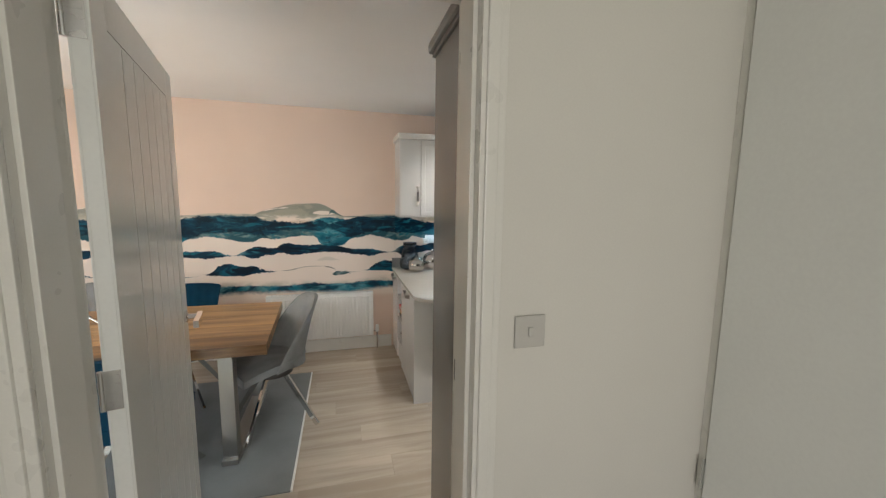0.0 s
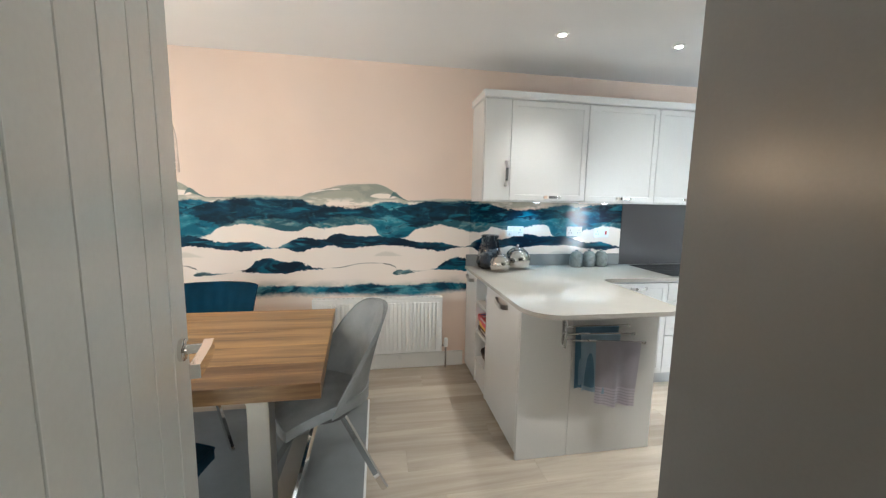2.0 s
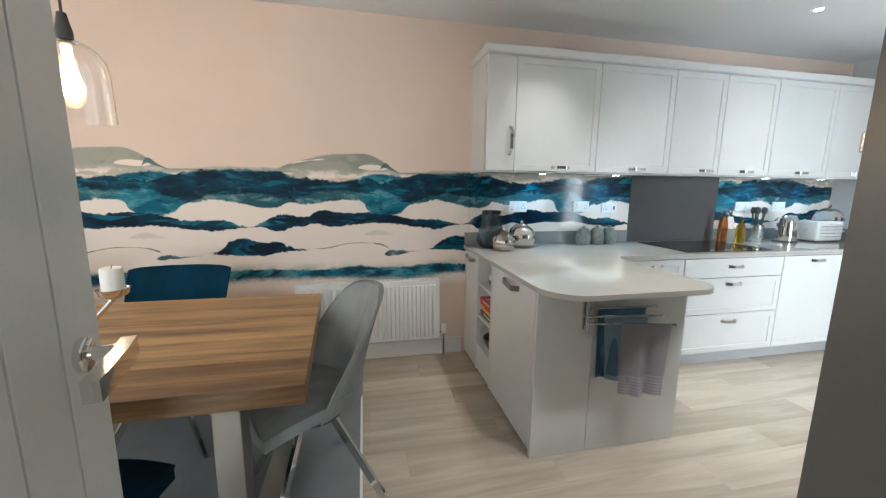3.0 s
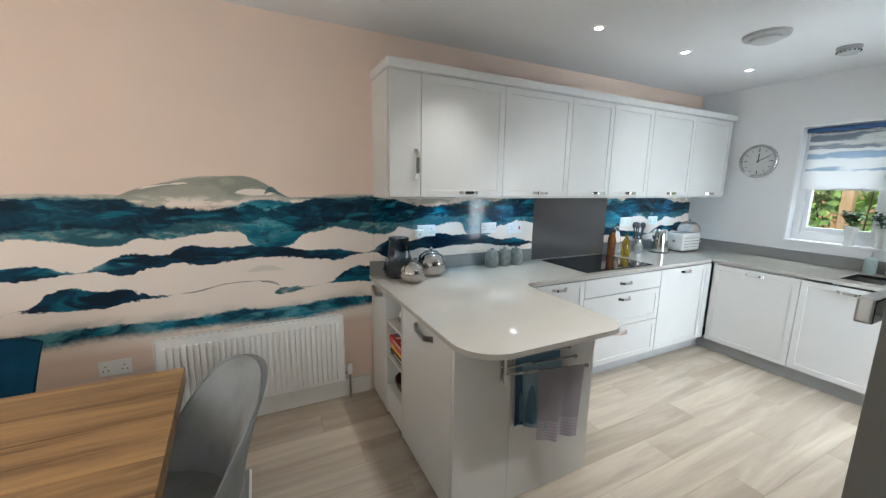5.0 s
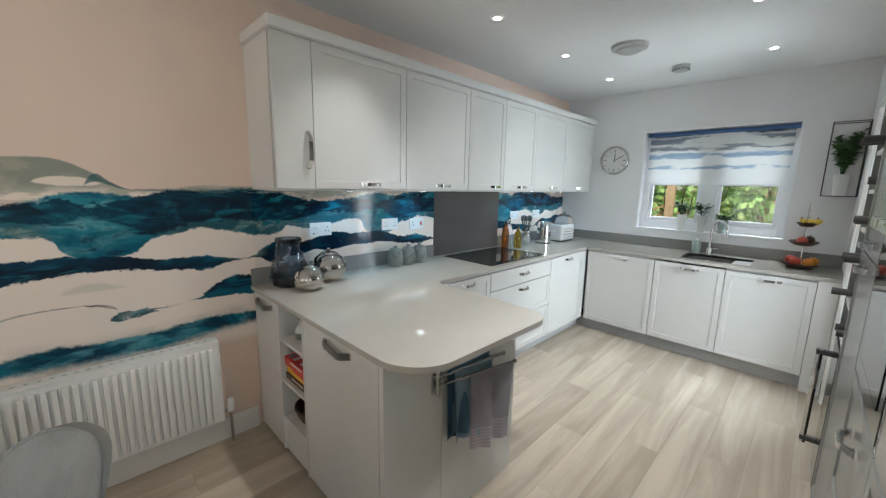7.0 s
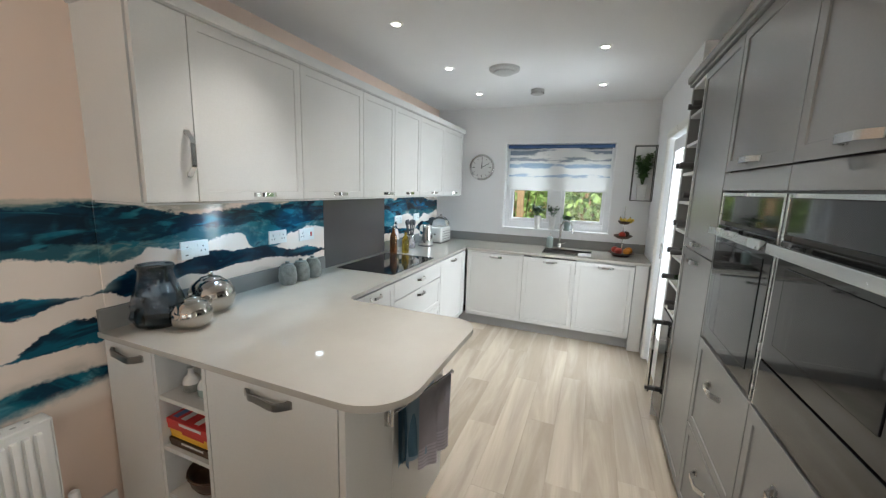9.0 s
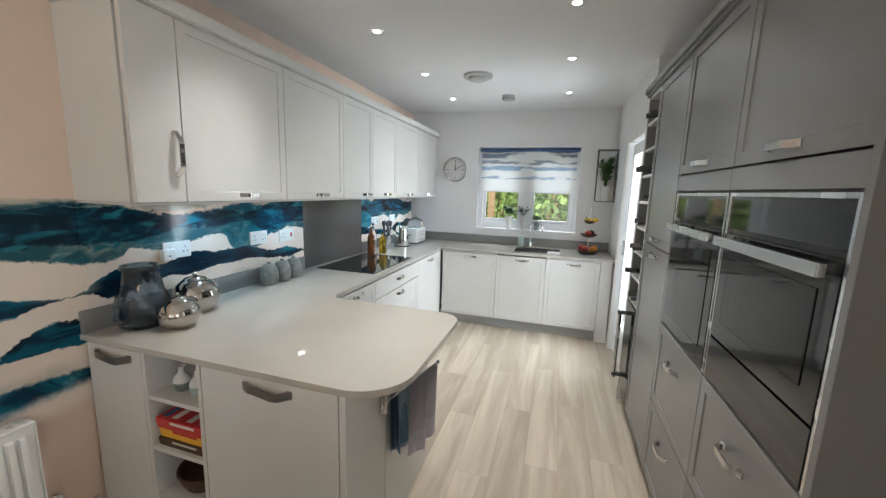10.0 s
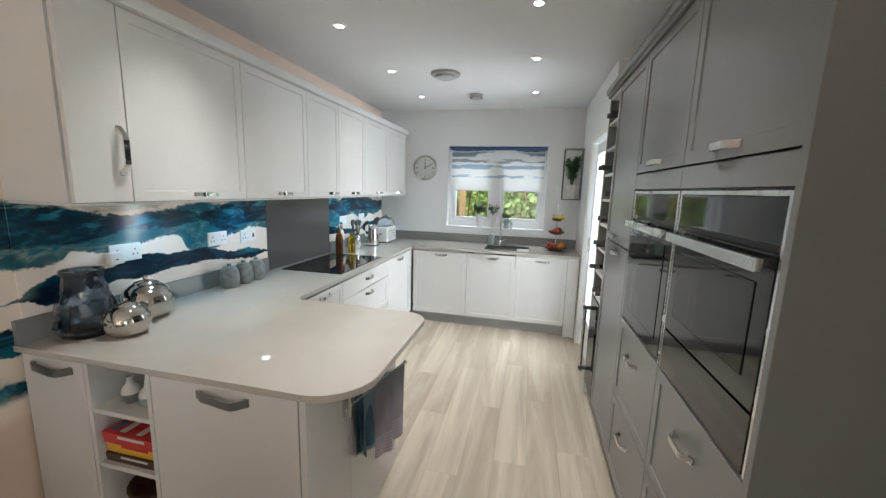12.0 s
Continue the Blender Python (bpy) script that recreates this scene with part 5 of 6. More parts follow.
part("rim", lathe([(0.064, 0.262), (0.0725, 0.262), (0.0735, 0.272), (0.071, 0.281), (0.063, 0.281), (0.062, 0.272), (0.064, 0.262)], steps=40), M_SMOKE, vase, "thick smoky glass lip", smooth=60)


def chrome_pot(x, y, r, label):
    ob = thing("chrome_pot", label, "pot", pose(x, y, TOP))
    prof = [(0.0, 0.0), (r * 0.6, 0.0), (r * 0.85, r * 0.2), (r, r * 0.65), (r * 0.97, r * 0.95), (r * 0.78, r * 1.32), (r * 0.5, r * 1.52), (0.0, r * 1.56)]
    part("body", lathe(prof, steps=40), M_POT, ob, smooth=60)
    part("lid", lathe([(0.0, r * 1.54), (r * 0.48, r * 1.53), (r * 0.44, r * 1.6), (r * 0.15, r * 1.68), (0.0, r * 1.70)], steps=32), M_POT, ob, smooth=60)
    part("knob", lathe([(0.0, r * 1.66), (r * 0.08, r * 1.70), (r * 0.12, r * 1.80), (r * 0.06, r * 1.88), (0.0, r * 1.89)], steps=20), M_POT, ob, smooth=60)
    return ob


chrome_pot(0.205, -0.285, 0.085, "small polished chrome lidded pot")
chrome_pot(0.40, -0.155, 0.108, "large polished chrome lidded pot")
for k, cx in enumerate((0.965, 1.085, 1.20)):
    can = turned("canister", "speckled grey stoneware canister with a lid", "canister", cx, -0.105, TOP, [(0.0, 0.0), (0.046, 0.0), (0.055, 0.015), (0.058, 0.05), (0.053, 0.1), (0.042, 0.122), (0.0, 0.122)], M_STONE)
    part("lid", lathe([(0.0, 0.122), (0.04, 0.122), (0.036, 0.132), (0.012, 0.138), (0.014, 0.15), (0.0, 0.152)], steps=28), M_STONE, can, smooth=50)
    can["group"] = "canisters"
for bx, by, m_, h in ((2.30, -0.14, M_AMBER, 0.27), (2.40, -0.11, M_CLEAR, 0.30), (2.40, -0.22, M_OIL, 0.22)):
    bt = turned("oil_bottle", "glass oil bottle with a dark pourer beside the hob", "bottle", bx, by, TOP, [(0.0, 0.0), (0.034, 0.0), (0.036, 0.01), (0.036, h * 0.55), (0.03, h * 0.68), (0.012, h * 0.8), (0.012, h * 0.93), (0.0, h * 0.93)], m_, "glass_body")
    part("pourer", lathe([(0.0, h * 0.93), (0.014, h * 0.93), (0.014, h * 0.97), (0.005, h), (0.0, h * 1.03)], steps=16), M_GAP, bt, smooth=40)
kettle = turned("kettle", "polished chrome jug kettle", "kettle", 2.93, -0.20, TOP, [(0.0, 0.0), (0.08, 0.0), (0.084, 0.02), (0.076, 0.13), (0.068, 0.21), (0.055, 0.232), (0.0, 0.238)], M_CHROME)
part("handle", tube([(-0.068, -0.02, 0.2), (-0.115, -0.03, 0.205), (-0.13, -0.035, 0.15), (-0.118, -0.03, 0.08), (-0.078, -0.02, 0.05)], 0.011), M_DARKSTEEL, kettle, smooth=60)
part("spout", tube([(0.06, 0.02, 0.17), (0.10, 0.03, 0.215)], 0.018, taper=0.6), M_CHROME, kettle, smooth=60)
part("base", lathe([(0.0, 0.0), (0.088, 0.0), (0.088, 0.012), (0.0, 0.012)], steps=32), M_DARKSTEEL, kettle)
crock = turned("utensil_pot", "dark crock with black utensils", "pot", 2.70, -0.12, TOP, [(0.0, 0.0), (0.045, 0.0), (0.05, 0.01), (0.05, 0.14), (0.045, 0.14), (0.045, 0.02), (0.0, 0.015)], M_STEEL)
for k in range(5):
    a = k * 1.26
    tipx, tipy = 0.05 * math.cos(a), 0.04 * math.sin(a)
    part("utensil", tube([(0.3 * tipx, 0.3 * tipy, 0.03), (tipx, tipy, 0.24)], 0.006), M_DARKSTEEL, crock)
    part("utensil_head", lathe([(0.0, 0.235), (0.02, 0.25), (0.027, 0.275), (0.018, 0.3), (0.0, 0.305)], (tipx, tipy, 0), 14, squash=0.5), M_DARKSTEEL, crock, smooth=60)
toaster = thing("toaster", "white toaster with steel trim", "toaster", pose(3.27, -0.23, TOP, 0, 0, 0))
part("body", box(-0.15, 0.15, -0.085, 0.085, 0.012, 0.19, 0.025, segments=4), M_CERAMIC, toaster, smooth=40)
part("slot", box(-0.11, 0.11, -0.045, -0.02, 0.189, 0.192), M_GAP, toaster)
part("slot", box(-0.11, 0.11, 0.02, 0.045, 0.189, 0.192), M_GAP, toaster)
for k in range(4):
    part("groove", box(-0.12, 0.12, -0.087, -0.084, 0.05 + 0.03 * k, 0.054 + 0.03 * k), M_STEEL, toaster)
part("lever", box(-0.165, -0.148, -0.012, 0.012, 0.10, 0.118, 0.003), M_STEEL, toaster)
part("feet", box(-0.13, 0.13, -0.07, 0.07, 0.0, 0.014, 0.003), M_DARKSTEEL, toaster)
dome = thing("cake_dome", "clear glass cake dome on a stand", "cake dome", pose(3.46, -0.16, TOP))
part("stand", lathe([(0.0, 0.0), (0.075, 0.0), (0.07, 0.01), (0.02, 0.02), (0.018, 0.07), (0.12, 0.085), (0.125, 0.095), (0.0, 0.095)], steps=36), M_CERAMIC, dome, smooth=40)
dm = [(0.11, 0.096)] + [(0.11 * math.cos(radians(a)), 0.19 + 0.11 * math.sin(radians(a))) for a in range(0, 86, 12)] + [(0.0, 0.302)]
part("cover", lathe(dm, steps=36), M_CLEAR, dome, smooth=60)
part("knob", lathe([(0.0, 0.30), (0.008, 0.302), (0.015, 0.32), (0.0, 0.335)], steps=16), M_CLEAR, dome, smooth=60)
soap = turned("soap_dispenser", "frosted glass soap dispenser beside the tap", "dispenser", 3.60, -1.49, TOP, [(0.0, 0.0), (0.036, 0.0), (0.038, 0.01), (0.038, 0.11), (0.02, 0.13), (0.0, 0.13)], M_SAGE)
part("pump", tube([(0, 0, 0.125), (0, 0, 0.17), (-0.04, 0, 0.168)], 0.006), M_CHROME, soap, smooth=60)

stand = thing("fruit_stand", "three-tier dark wood fruit stand on the worktop", "fruit stand", pose(3.42, -2.24, TOP))
part("rod", tube([(0, 0, 0.0), (0, 0, 0.47)], 0.006), M_CHROME, stand, smooth=60)
part("ring", tube([(0.03 * math.sin(radians(a)), 0, 0.495 - 0.03 * math.cos(radians(a))) for a in range(0, 361, 24)], 0.004), M_CHROME, stand, smooth=60)
for zz, r in ((0.012, 0.165), (0.185, 0.115), (0.335, 0.08)):
    part("tray", lathe([(0.0, zz), (r * 0.6, zz), (r, zz + 0.028), (r * 0.985, zz + 0.033), (r * 0.6, zz + 0.008), (0.0, zz + 0.008)], steps=36, squash=0.8), M_BROWN, stand, "dark wooden dish", smooth=40)
part("foot", lathe([(0.0, 0.0), (0.08, 0.0), (0.08, 0.013), (0.0, 0.013)], steps=28), M_BROWN, stand)
for k, (fx, fy, fz, r, m_, nm) in enumerate(((-0.07, 0.03, 0.02, 0.038, M_APPLE, "apple"), (0.02, -0.07, 0.02, 0.038, M_FRUIT, "orange"), (-0.06, -0.045, 0.02, 0.036, M_FRUIT, "orange"), (0.045, 0.06, 0.02, 0.036, M_APPLE, "apple"), (-0.045, 0.01, 0.193, 0.034, M_APPLE, "apple"), (0.04, -0.03, 0.193, 0.034, M_BROWN, "avocado"))):
    f = turned(nm, "ripe %s on the fruit stand" % nm, "fruit", 3.42 + fx, -2.24 + fy, TOP + fz, [(0.0, 0.004)] + [(r * math.sin(radians(a)), r - r * math.cos(radians(a)) * 0.95) for a in range(15, 166, 15)] + [(0.0, 2 * r * 0.94)], m_, "flesh", 20)
    part("stalk", tube([(0, 0, 2 * r * 0.92), (0.003, 0, 2 * r + 0.008)], 0.0016, steps=5), M_BROWN, f)
for k in range(3):
    a = radians(-30 + 40 * k)
    pts = [(0.075 * (t_ / 6 - 0.5) * 2 * math.cos(a), 0.075 * (t_ / 6 - 0.5) * 2 * math.sin(a) - 0.02, 0.352 + 0.035 * (2 * t_ / 6 - 1) ** 2) for t_ in range(7)]
    bn = thing("banana", "yellow banana on the top dish", "fruit", pose(3.42, -2.24, TOP))
    part("skin", tube(pts, 0.014, steps=8), M_BANANA, bn, smooth=70)
    part("stalk", tube([pts[-1], (pts[-1][0] * 1.15, pts[-1][1], pts[-1][2] + 0.02)], 0.005, steps=6), M_BROWN, bn)

# ---- open shelves ----
for yy, m_, lab in ((-0.435, M_STONE, "small bottle vase, white above a grey glaze"), (-0.525, M_SAGE, "small bottle vase, white above a sage glaze")):
    v = turned("bottle_vase", lab, "vase", 0.085, yy, 0.673, [(0.0, 0.0), (0.027, 0.0), (0.033, 0.007), (0.034, 0.038), (0.0, 0.038)], m_, "glazed_base")
    part("white_neck", lathe([(0.0, 0.038), (0.034, 0.038), (0.032, 0.052), (0.024, 0.066), (0.013, 0.075), (0.011, 0.094), (0.016, 0.105), (0.013, 0.105), (0.0, 0.092)], steps=32), M_CERAMIC, v, "white glazed shoulder and neck", smooth=50)
zz = 0.443
for h, m_, lab, sh_ in ((0.035, M_BROWN, "dark board game box on the shelf", 0.0), (0.045, M_YELLOW, "yellow board game box on the shelf", 0.006), (0.045, M_RED, "red board game box on the shelf", -0.004)):
    g = thing("game_box", lab, "box", pose(0.125 + sh_, -0.49, zz))
    part("base", box(-0.105, 0.105, -0.125, 0.125, 0, h * 0.55, 0.0015), m_, g)
    lid = part("lid", box(-0.107, 0.107, -0.127, 0.127, h * 0.45, h, 0.0015), m_, g)
    part("stripe", box(-0.1078, -0.107, -0.08, 0.05, h * 0.6, h * 0.85), M_CERAMIC if m_ is not M_YELLOW else M_RED, lid, "pale printed bar")
    if m_ is M_RED:
        for yy, m2, lab2 in ((-0.10, M_BLUEBOX, "dark blue printed panel"), (-0.035, M_CERAMIC, "white printed bar"), (0.045, M_CERAMIC, "white printed bar"), (0.095, M_BLUEBOX, "dark blue printed panel")):
            part("print", box(-0.09, 0.09, yy - 0.012, yy + 0.016, h, h + 0.0008), m2, lid, lab2)
    zz += h + 0.001
bw = turned("basket", "dark woven bowl on the lowest shelf", "bowl", 0.125, -0.49, 0.218, [(0.0, 0.0), (0.07, 0.0), (0.10, 0.04), (0.112, 0.09), (0.106, 0.09), (0.092, 0.04), (0.0, 0.012)], M_BROWN)
for k in range(4):
    part("weave", tube([((0.083 + 0.009 * k) * math.cos(2 * math.pi * i / 24), (0.083 + 0.009 * k) * math.sin(2 * math.pi * i / 24), 0.016 + 0.022 * k) for i in range(25)], 0.004, steps=6), M_BROWN, bw, smooth=70)

# ---- towel rail ----
rail = thing("towel_rail", "steel three-arm towel rail on the peninsula end", "towel rail", pose(0.245, -1.275, 0))
part("bracket", box(-0.012, 0.012, -0.012, 0.0, 0.655, 0.812, 0.002), M_STEEL, rail)
part("spindle", tube([(0.0, -0.024, 0.655), (0.0, -0.024, 0.812)], 0.008), M_STEEL, rail, smooth=60)
ARMS = [(0.775, 3, 0.36), (0.735, 7, 0.38), (0.70, 12, 0.42)]
for az, turn_, ln in ARMS:
    a = radians(-turn_)
    part("arm", tube([(0.0, -0.024, az), (ln * math.cos(a), -0.024 + ln * math.sin(a), az)], 0.006, steps=12), M_STEEL, rail, smooth=60)
    part("end_cap", lathe([(0.0, -0.009), (0.009, -0.006), (0.009, 0.006), (0.0, 0.009)], (ln * math.cos(a), -0.024 + ln * math.sin(a), az), 14), M_STEEL, rail, smooth=60)


def towel(label, material, az, turn_, a0, a1, drop_front, drop_back, seed):
    """Cloth folded over a rail arm."""
    rnd = random.Random(seed)
    ob = thing("towel", label, "towel", pose(0.245, -1.275, 0), "towels on the rail")
    bm = bmesh.new()
    ca, sa = math.cos(radians(-turn_)), math.sin(radians(-turn_))
    nu, nv = 26, 30
    ph = [rnd.uniform(0, 6.28) for _ in range(4)]
    g = []
    for i in range(nu + 1):
        u_ = i / nu
        row = []
        for j in range(nv + 1):
            v = j / nv
            lf, lb = drop_front, drop_back
            s_ = v * (lf + lb + 0.024) - lb
            if s_ < 0:
                off, zz_ = 0.009, az + s_
                depth = -s_
            elif s_ < 0.024:
                t_ = s_ / 0.024 * math.pi
                off, zz_ = 0.009 * math.cos(t_), az + 0.009 * math.sin(t_)
                depth = 0
            else:
                off, zz_ = -0.009, az - (s_ - 0.024)
                depth = s_ - 0.024
            ripple = depth * (0.055 * math.sin(u_ * 9 + ph[0]) + 0.03 * math.sin(u_ * 17 + ph[1])) * 0.9
            pinch = 1 - 0.16 * min(1, depth / 0.3) * (1 if s_ > 0 else 0.6)
            along = a0 + (a1 - a0) * (0.5 + (u_ - 0.5) * pinch)
            off2 = -0.024 + off + (ripple if s_ > 0.024 else max(-0.008, ripple * 0.35))
            row.append(bm.verts.new((along * ca - off2 * 0 + 0, -0.0 + along * sa + off2, zz_ + 0.006 * math.sin(u_ * 5 + ph[2]) * depth)))
        g.append(row)
    for i in range(nu):
        for j in range(nv):
            bm.faces.new((g[i][j], g[i + 1][j], g[i + 1][j + 1], g[i][j + 1]))
    bmesh.ops.solidify(bm, geom=bm.faces[:], thickness=0.003)
    part("cloth", bm, material, ob, smooth=70)
    return ob


towel("folded blue towel over the rear rail arm", M_TOWEL_BLUE, ARMS[0][0], ARMS[0][1], 0.06, 0.30, 0.34, 0.36, 1)
towel("pale blue towel over the middle rail arm", M_TOWEL_PALE, ARMS[1][0], ARMS[1][1], 0.08, 0.30, 0.33, 0.30, 2)
towel("lilac-grey towel with ribbed hem over the front rail arm", M_TOWEL_GREY, ARMS[2][0], ARMS[2][1], 0.16, 0.40, 0.36, 0.26, 3)

# ---- window wall ----
clock = thing("wall_clock", "round pale wall clock with a steel rim", "clock", pose(XW, -0.60, 1.80, 0, 0, -90))
cb = lathe([(0.0, 0.0), (0.15, 0.0), (0.157, 0.012), (0.157, 0.035), (0.15, 0.042), (0.138, 0.036), (0.132, 0.022), (0.0, 0.02)], steps=56)
bmesh.ops.rotate(cb, verts=cb.verts, matrix=Matrix.Rotation(radians(90), 3, "X"))
part("rim", cb, M_STEEL, clock, "brushed steel rim", smooth=40)
fc = lathe([(0.0, 0.02), (0.131, 0.02), (0.131, 0.023), (0.0, 0.023)], steps=48)
bmesh.ops.rotate(fc, verts=fc.verts, matrix=Matrix.Rotation(radians(90), 3, "X"))
part("dial", fc, M_CLOCKFACE, clock)
for k in range(12):
    a = radians(30 * k)
    big = k % 3 == 0
    bm = box(-0.004 if big else -0.0025, 0.004 if big else 0.0025, -0.0255, -0.0225, 0.09 if big else 0.1, 0.12)
    bmesh.ops.rotate(bm, verts=bm.verts, matrix=Matrix.Rotation(a, 3, "Y"))
    part("hour_mark", bm, M_DARKSTEEL, clock)
for ln, ang, ww in ((0.07, 2, 0.005), (0.10, 62, 0.0035)):
    bm = box(-ww, ww, -0.028, -0.026, -0.015, ln)
    bmesh.ops.rotate(bm, verts=bm.verts, matrix=Matrix.Rotation(radians(ang), 3, "Y"))
    part("clock_hand", bm, M_GAP, clock)


def leafy(name_bm, stems, rnd, leaf_len, spread, height, per=9, droop=0.2):
    """Stems with many small pointed leaves."""
    for _ in range(stems):
        a, tip = rnd.uniform(0, 6.28), rnd.uniform(0.5, 1.0)
        base = Vector((0.006 * math.cos(a), 0.006 * math.sin(a), 0))
        end = Vector((spread * tip * math.cos(a), spread * tip * math.sin(a), height * rnd.uniform(0.6, 1.0)))
        mid = (base + end) / 2 + Vector((0, 0, height * droop))
        tube([base, mid, end], 0.0016, bm=name_bm, steps=4)
        for k in range(per):
            t_ = 0.25 + 0.75 * k / (per - 1)
            p = base.lerp(mid, t_ * 2) if t_ < 0.5 else mid.lerp(end, t_ * 2 - 1)
            b = rnd.uniform(0, 6.28)
            way = Vector((math.cos(b), math.sin(b), rnd.uniform(-0.3, 0.8))).normalized()
            side = way.cross(Vector((0, 0, 1))).normalized() * leaf_len * 0.28
            lift = side.cross(way).normalized() * leaf_len * 0.10
            ll = leaf_len * rnd.uniform(0.7, 1.15)
            q = [p, p + way * ll * 0.45 + side, p + way * ll, p + way * ll * 0.45 - side]
            c = name_bm.verts.new(p + way * ll * 0.5 + lift)
            vs = [name_bm.verts.new(v) for v in q]
            for i in range(4):
                name_bm.faces.new((vs[i], vs[(i + 1) % 4], c))


rnd = random.Random(5)
for k, (yy, mat_, h, sp, ll) in enumerate(((-1.31, M_LEAFDARK, 0.15, 0.085, 0.05), (-1.485, M_LEAFDARK, 0.14, 0.08, 0.045), (-1.655, M_LEAF, 0.07, 0.09, 0.045))):
    p = thing("potted_plant", "green plant in a tapered white pot on the sill", "plant", pose(XW + 0.035, yy, z0 + 0.012), "plants on the sill")
    tall_ = 0.16 if k < 2 else 0.12
    part("pot", lathe([(0.0, 0.0), (0.035, 0.0), (0.036, 0.01), (0.026, 0.03), (0.03, 0.05), (0.047, tall_), (0.043, tall_), (0.026, 0.055), (0.0, 0.05)], steps=28), M_CERAMIC if k < 2 else M_SAGE, p, smooth=40)
    bm = bmesh.new()
    leafy(bm, 16 if k != 1 else 9, rnd, ll, sp, h, 9)
    bmesh.ops.translate(bm, verts=bm.verts, vec=(0, 0, tall_ - 0.02))
    part("leaves", bm, mat_, p)

planter = thing("wall_planter", "black wire wall frame holding a potted fern", "planter", pose(XW, -2.385, 1.75, 0, 0, -90))
bm = bmesh.new()
hw, hh, dd = 0.10, 0.285, 0.11
for sx in (-1, 1):
    for yy in (-0.004, -dd):
        tube([(sx * hw, yy, -hh), (sx * hw, yy, hh)], 0.004, bm=bm, steps=6)
    for sz in (-1, 1):
        tube([(sx * hw, -0.004, sz * hh), (sx * hw, -dd, sz * hh)], 0.004, bm=bm, steps=6)
for sz in (-1, 1):
    for yy in (-0.004, -dd):
        tube([(-hw, yy, sz * hh), (hw, yy, sz * hh)], 0.004, bm=bm, steps=6)
for k in range(5):
    tube([(-hw + k * hw / 2, -0.004, -hh), (-hw + k * hw / 2, -dd, -hh)], 0.003, bm=bm, steps=6)
part("wire_frame", bm, M_DARKSTEEL, planter)
part("pot", lathe([(0.0, -hh + 0.003), (0.04, -hh + 0.003), (0.052, -hh + 0.17), (0.046, -hh + 0.17), (0.0, -hh + 0.03)], (0, -0.058, 0), 28), M_CERAMIC, planter, smooth=40)
bm = bmesh.new()
leafy(bm, 26, rnd, 0.055, 0.085, 0.36, 13, 0.1)
bmesh.ops.translate(bm, verts=bm.verts, vec=(0, -0.058, -hh + 0.15))
part("leaves", bm, M_LEAF, planter)
tagged(part("pipe_cover", box(1.99 + 0.12, 2.145, YU, YU + 0.012, 2.13, 2.22, 0.002), M_PLASTIC), "small white sensor on the wall", "sensor")

# ---- garden ----
setting("ground", box(-400, 400, -400, 400, -0.45, -0.25), M_LAWN, "garden lawn", "ground")
rnd = random.Random(11)


def shrub(label, x, y, w, h, count, leaf, material):
    ob = thing("shrub", label, "shrub", pose(x, y, -0.25))
    bm = bmesh.new()
    for _ in range(7):
        a = rnd.uniform(0, 6.28)
        tube([(0, 0, 0), (0.2 * w * math.cos(a), 0.2 * w * math.sin(a), h * 0.4), (0.35 * w * math.cos(a), 0.35 * w * math.sin(a), h * 0.8)], 0.02, bm=bm, steps=5, taper=0.3)
    part("limbs", bm, M_BROWN, ob)
    verts, faces = [], []
    for _ in range(count):
        a, r, zz_ = rnd.uniform(0, 6.28), rnd.uniform(0.3, 1.0) ** 0.5, rnd.uniform(0.08, 1.0)
        rr = r * w * 0.5 * (1.15 - 0.5 * zz_) * (1 + 0.25 * math.sin(a * 3 + zz_ * 9))
        p = Vector((rr * math.cos(a), rr * math.sin(a), zz_ * h * (1 - 0.12 * math.sin(a * 2.3))))
        d = Vector((rnd.gauss(0, 1), rnd.gauss(0, 1), rnd.gauss(0, 0.7))).normalized()
        s_ = d.cross(Vector((rnd.gauss(0, 1), rnd.gauss(0, 1), rnd.gauss(0, 1)))).normalized() * leaf * 0.35
        ll = leaf * rnd.uniform(0.6, 1.2)
        k = len(verts)
        verts += [p, p + d * ll * 0.5 + s_, p + d * ll, p + d * ll * 0.5 - s_]
        faces.append((k, k + 1, k + 2, k + 3))
    me = bpy.data.meshes.new("leaves")
    me.from_pydata([tuple(v) for v in verts], [], faces)
    me.materials.append(material)
    lv = new("leaves", me)
    lv.parent = ob
    lv["kind"] = "stuff"
    return ob


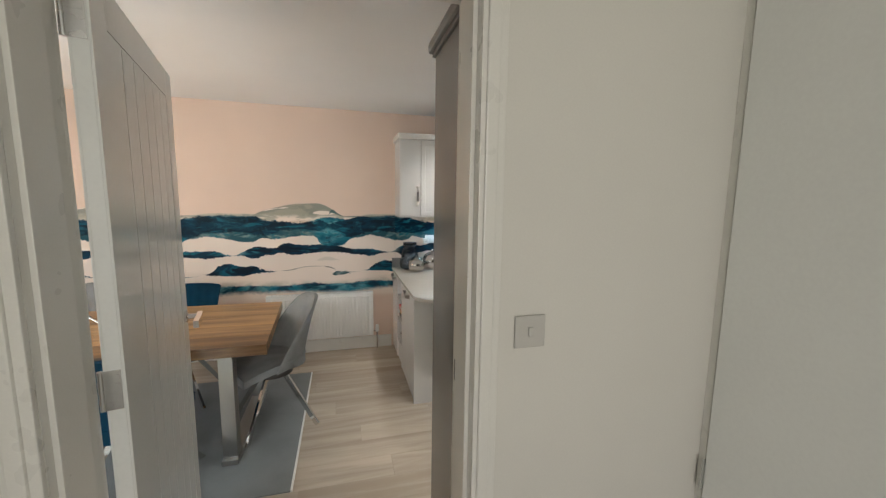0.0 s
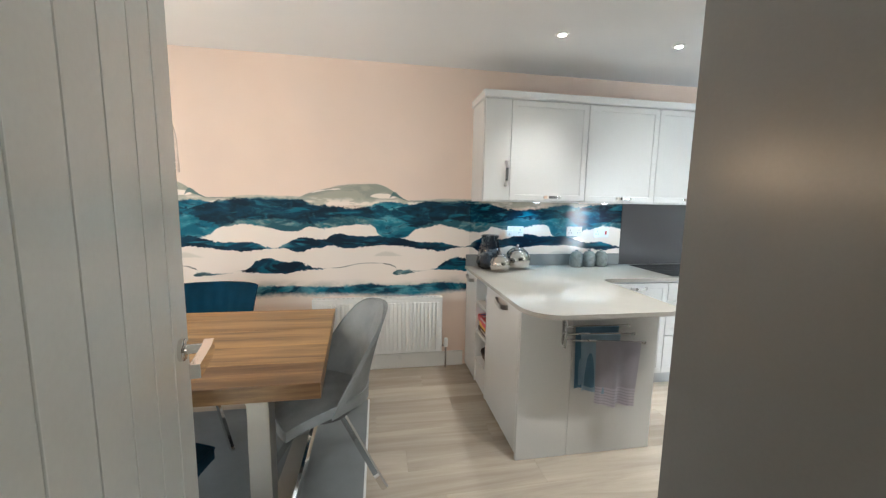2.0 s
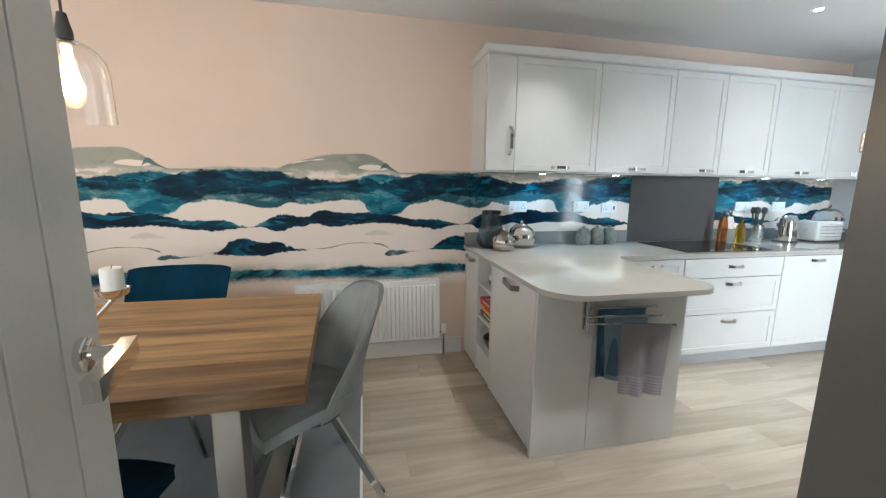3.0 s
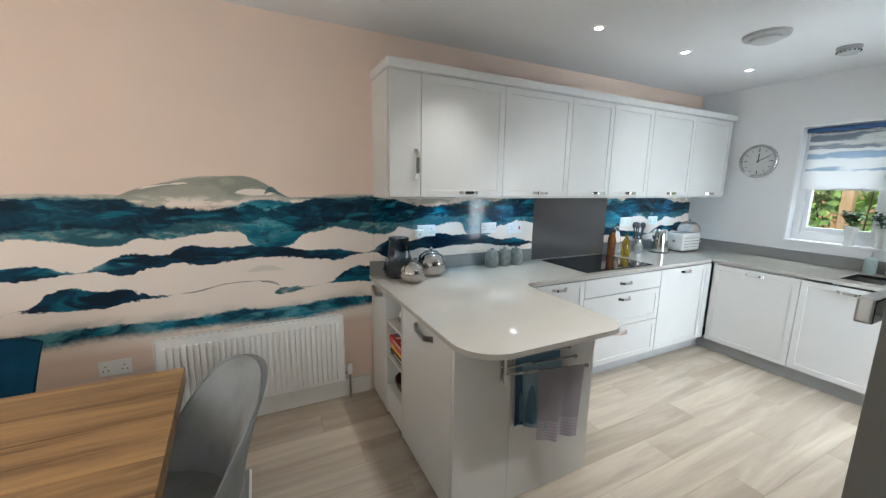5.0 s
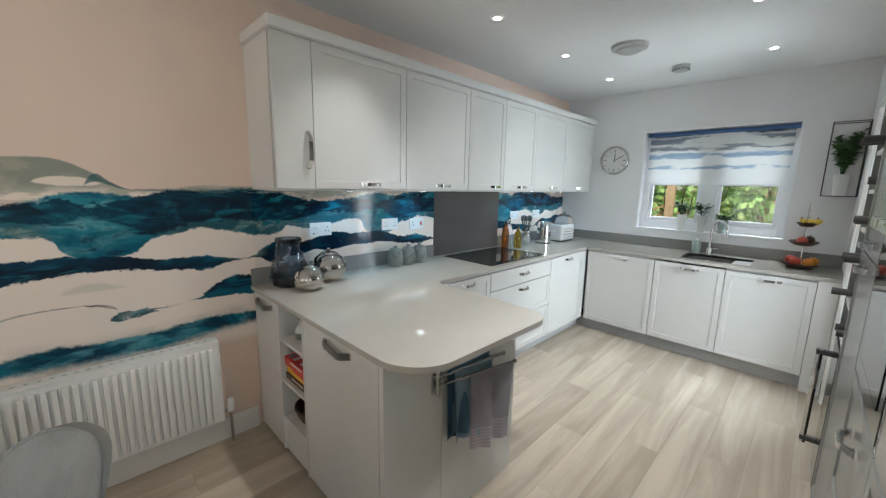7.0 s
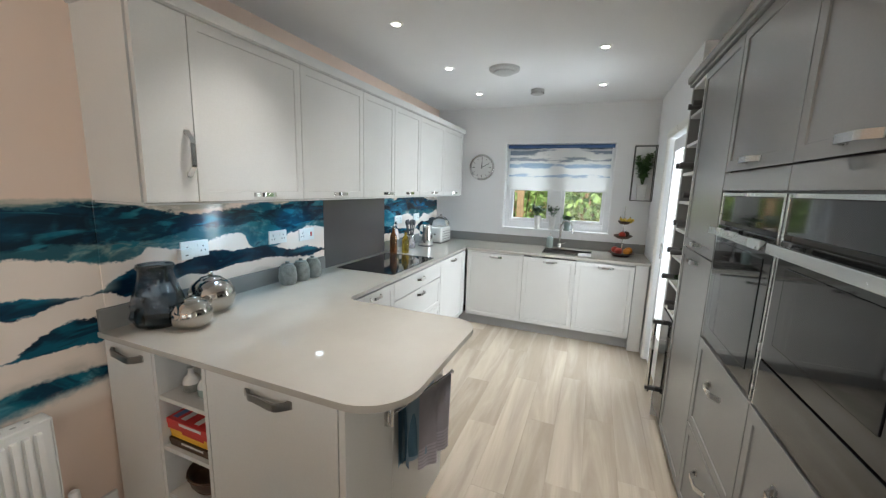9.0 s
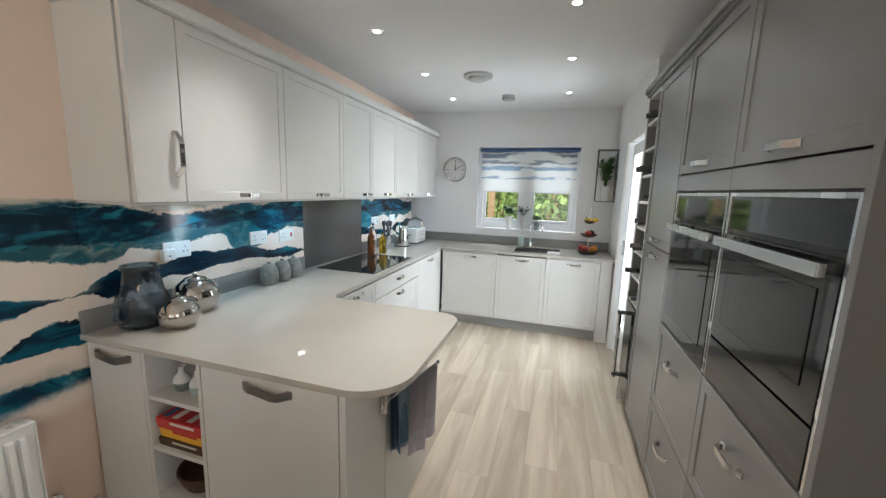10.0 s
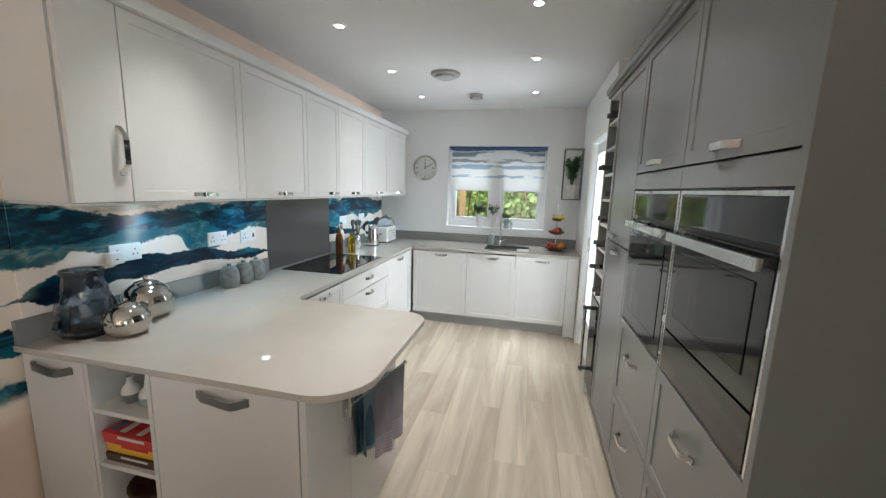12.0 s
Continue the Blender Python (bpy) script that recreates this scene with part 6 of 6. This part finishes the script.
shrub("bright green garden shrub outside the window", 6.4, -0.6, 2.2, 2.2, 2600, 0.14, M_HEDGE)
shrub("bright green garden shrub outside the window", 7.3, -2.0, 2.6, 2.5, 3000, 0.15, M_HEDGE)
shrub("dark green garden shrub outside the window", 5.9, 0.5, 1.6, 2.0, 1800, 0.12, M_LEAF)
shrub("bright green garden shrub outside the window", 7.0, -3.6, 2.4, 2.4, 2600, 0.15, M_HEDGE)
fence = thing("fence", "timber fence with an orange-brown post", "fence")
for k in range(5):
    part("post", box(8.7, 8.8, -5.4 + 1.9 * k, -5.3 + 1.9 * k, -0.25, 1.6, 0.008), M_FENCE, fence)
for k in range(66):
    part("slat", box(8.72, 8.74, -5.5 + 0.125 * k, -5.39 + 0.125 * k, -0.2, 1.5), M_FENCE, fence)
tagged(part("post", box(5.15, 5.25, -0.88, -0.78, -0.25, 2.4, 0.008), M_FENCE), "orange-brown timber pergola post", "post")
grass = thing("ornamental_grass", "tuft of straw-coloured ornamental grass", "grass", pose(5.1, -1.95, -0.25))
bm = bmesh.new()
for _ in range(130):
    a, r = rnd.uniform(0, 6.28), rnd.uniform(0.1, 0.55)
    h = rnd.uniform(1.1, 1.75)
    tube([(0.05 * math.cos(a), 0.05 * math.sin(a), 0), (0.4 * r * math.cos(a), 0.4 * r * math.sin(a), h * 0.7), (r * math.cos(a), r * math.sin(a), h)], 0.006, bm=bm, steps=3, taper=0.2)
part("blades", bm, M_REED, grass)["kind"] = "stuff"

# ---- floor planks ----
PW, PL = 0.182, 1.24
floor_ob = bpy.data.objects["floor"]
PLANKS = {}


def plank(x0, x1, y0_, y1_):
    key = (round(x1 - x0, 3), round(y1_ - y0_, 3))
    if key not in PLANKS:
        hx_, hy_ = key[0] / 2 - 0.0003, key[1] / 2 - 0.0003
        PLANKS[key] = mesh_of("plank", slab([(-hx_, -hy_), (hx_, -hy_), (hx_, hy_), (-hx_, hy_)], -0.006, 0.0, 0.0006), M_FLOOR)
    ob = new("plank", PLANKS[key])
    ob.parent = floor_ob
    ob.location = ((x0 + x1) / 2, (y0_ + y1_) / 2, 0)


row = 0
yy = 0.0
while yy > YH + 0.01:
    lo = max(YH, yy - PW)
    start = XD - ((row * 0.43) % 1.0) * PL
    while start < XW:
        a, b = max(XD, start), min(XW, start + PL)
        if b - a > 0.03:
            plank(a, b, lo, yy)
        start += PL
    yy -= PW
    row += 1
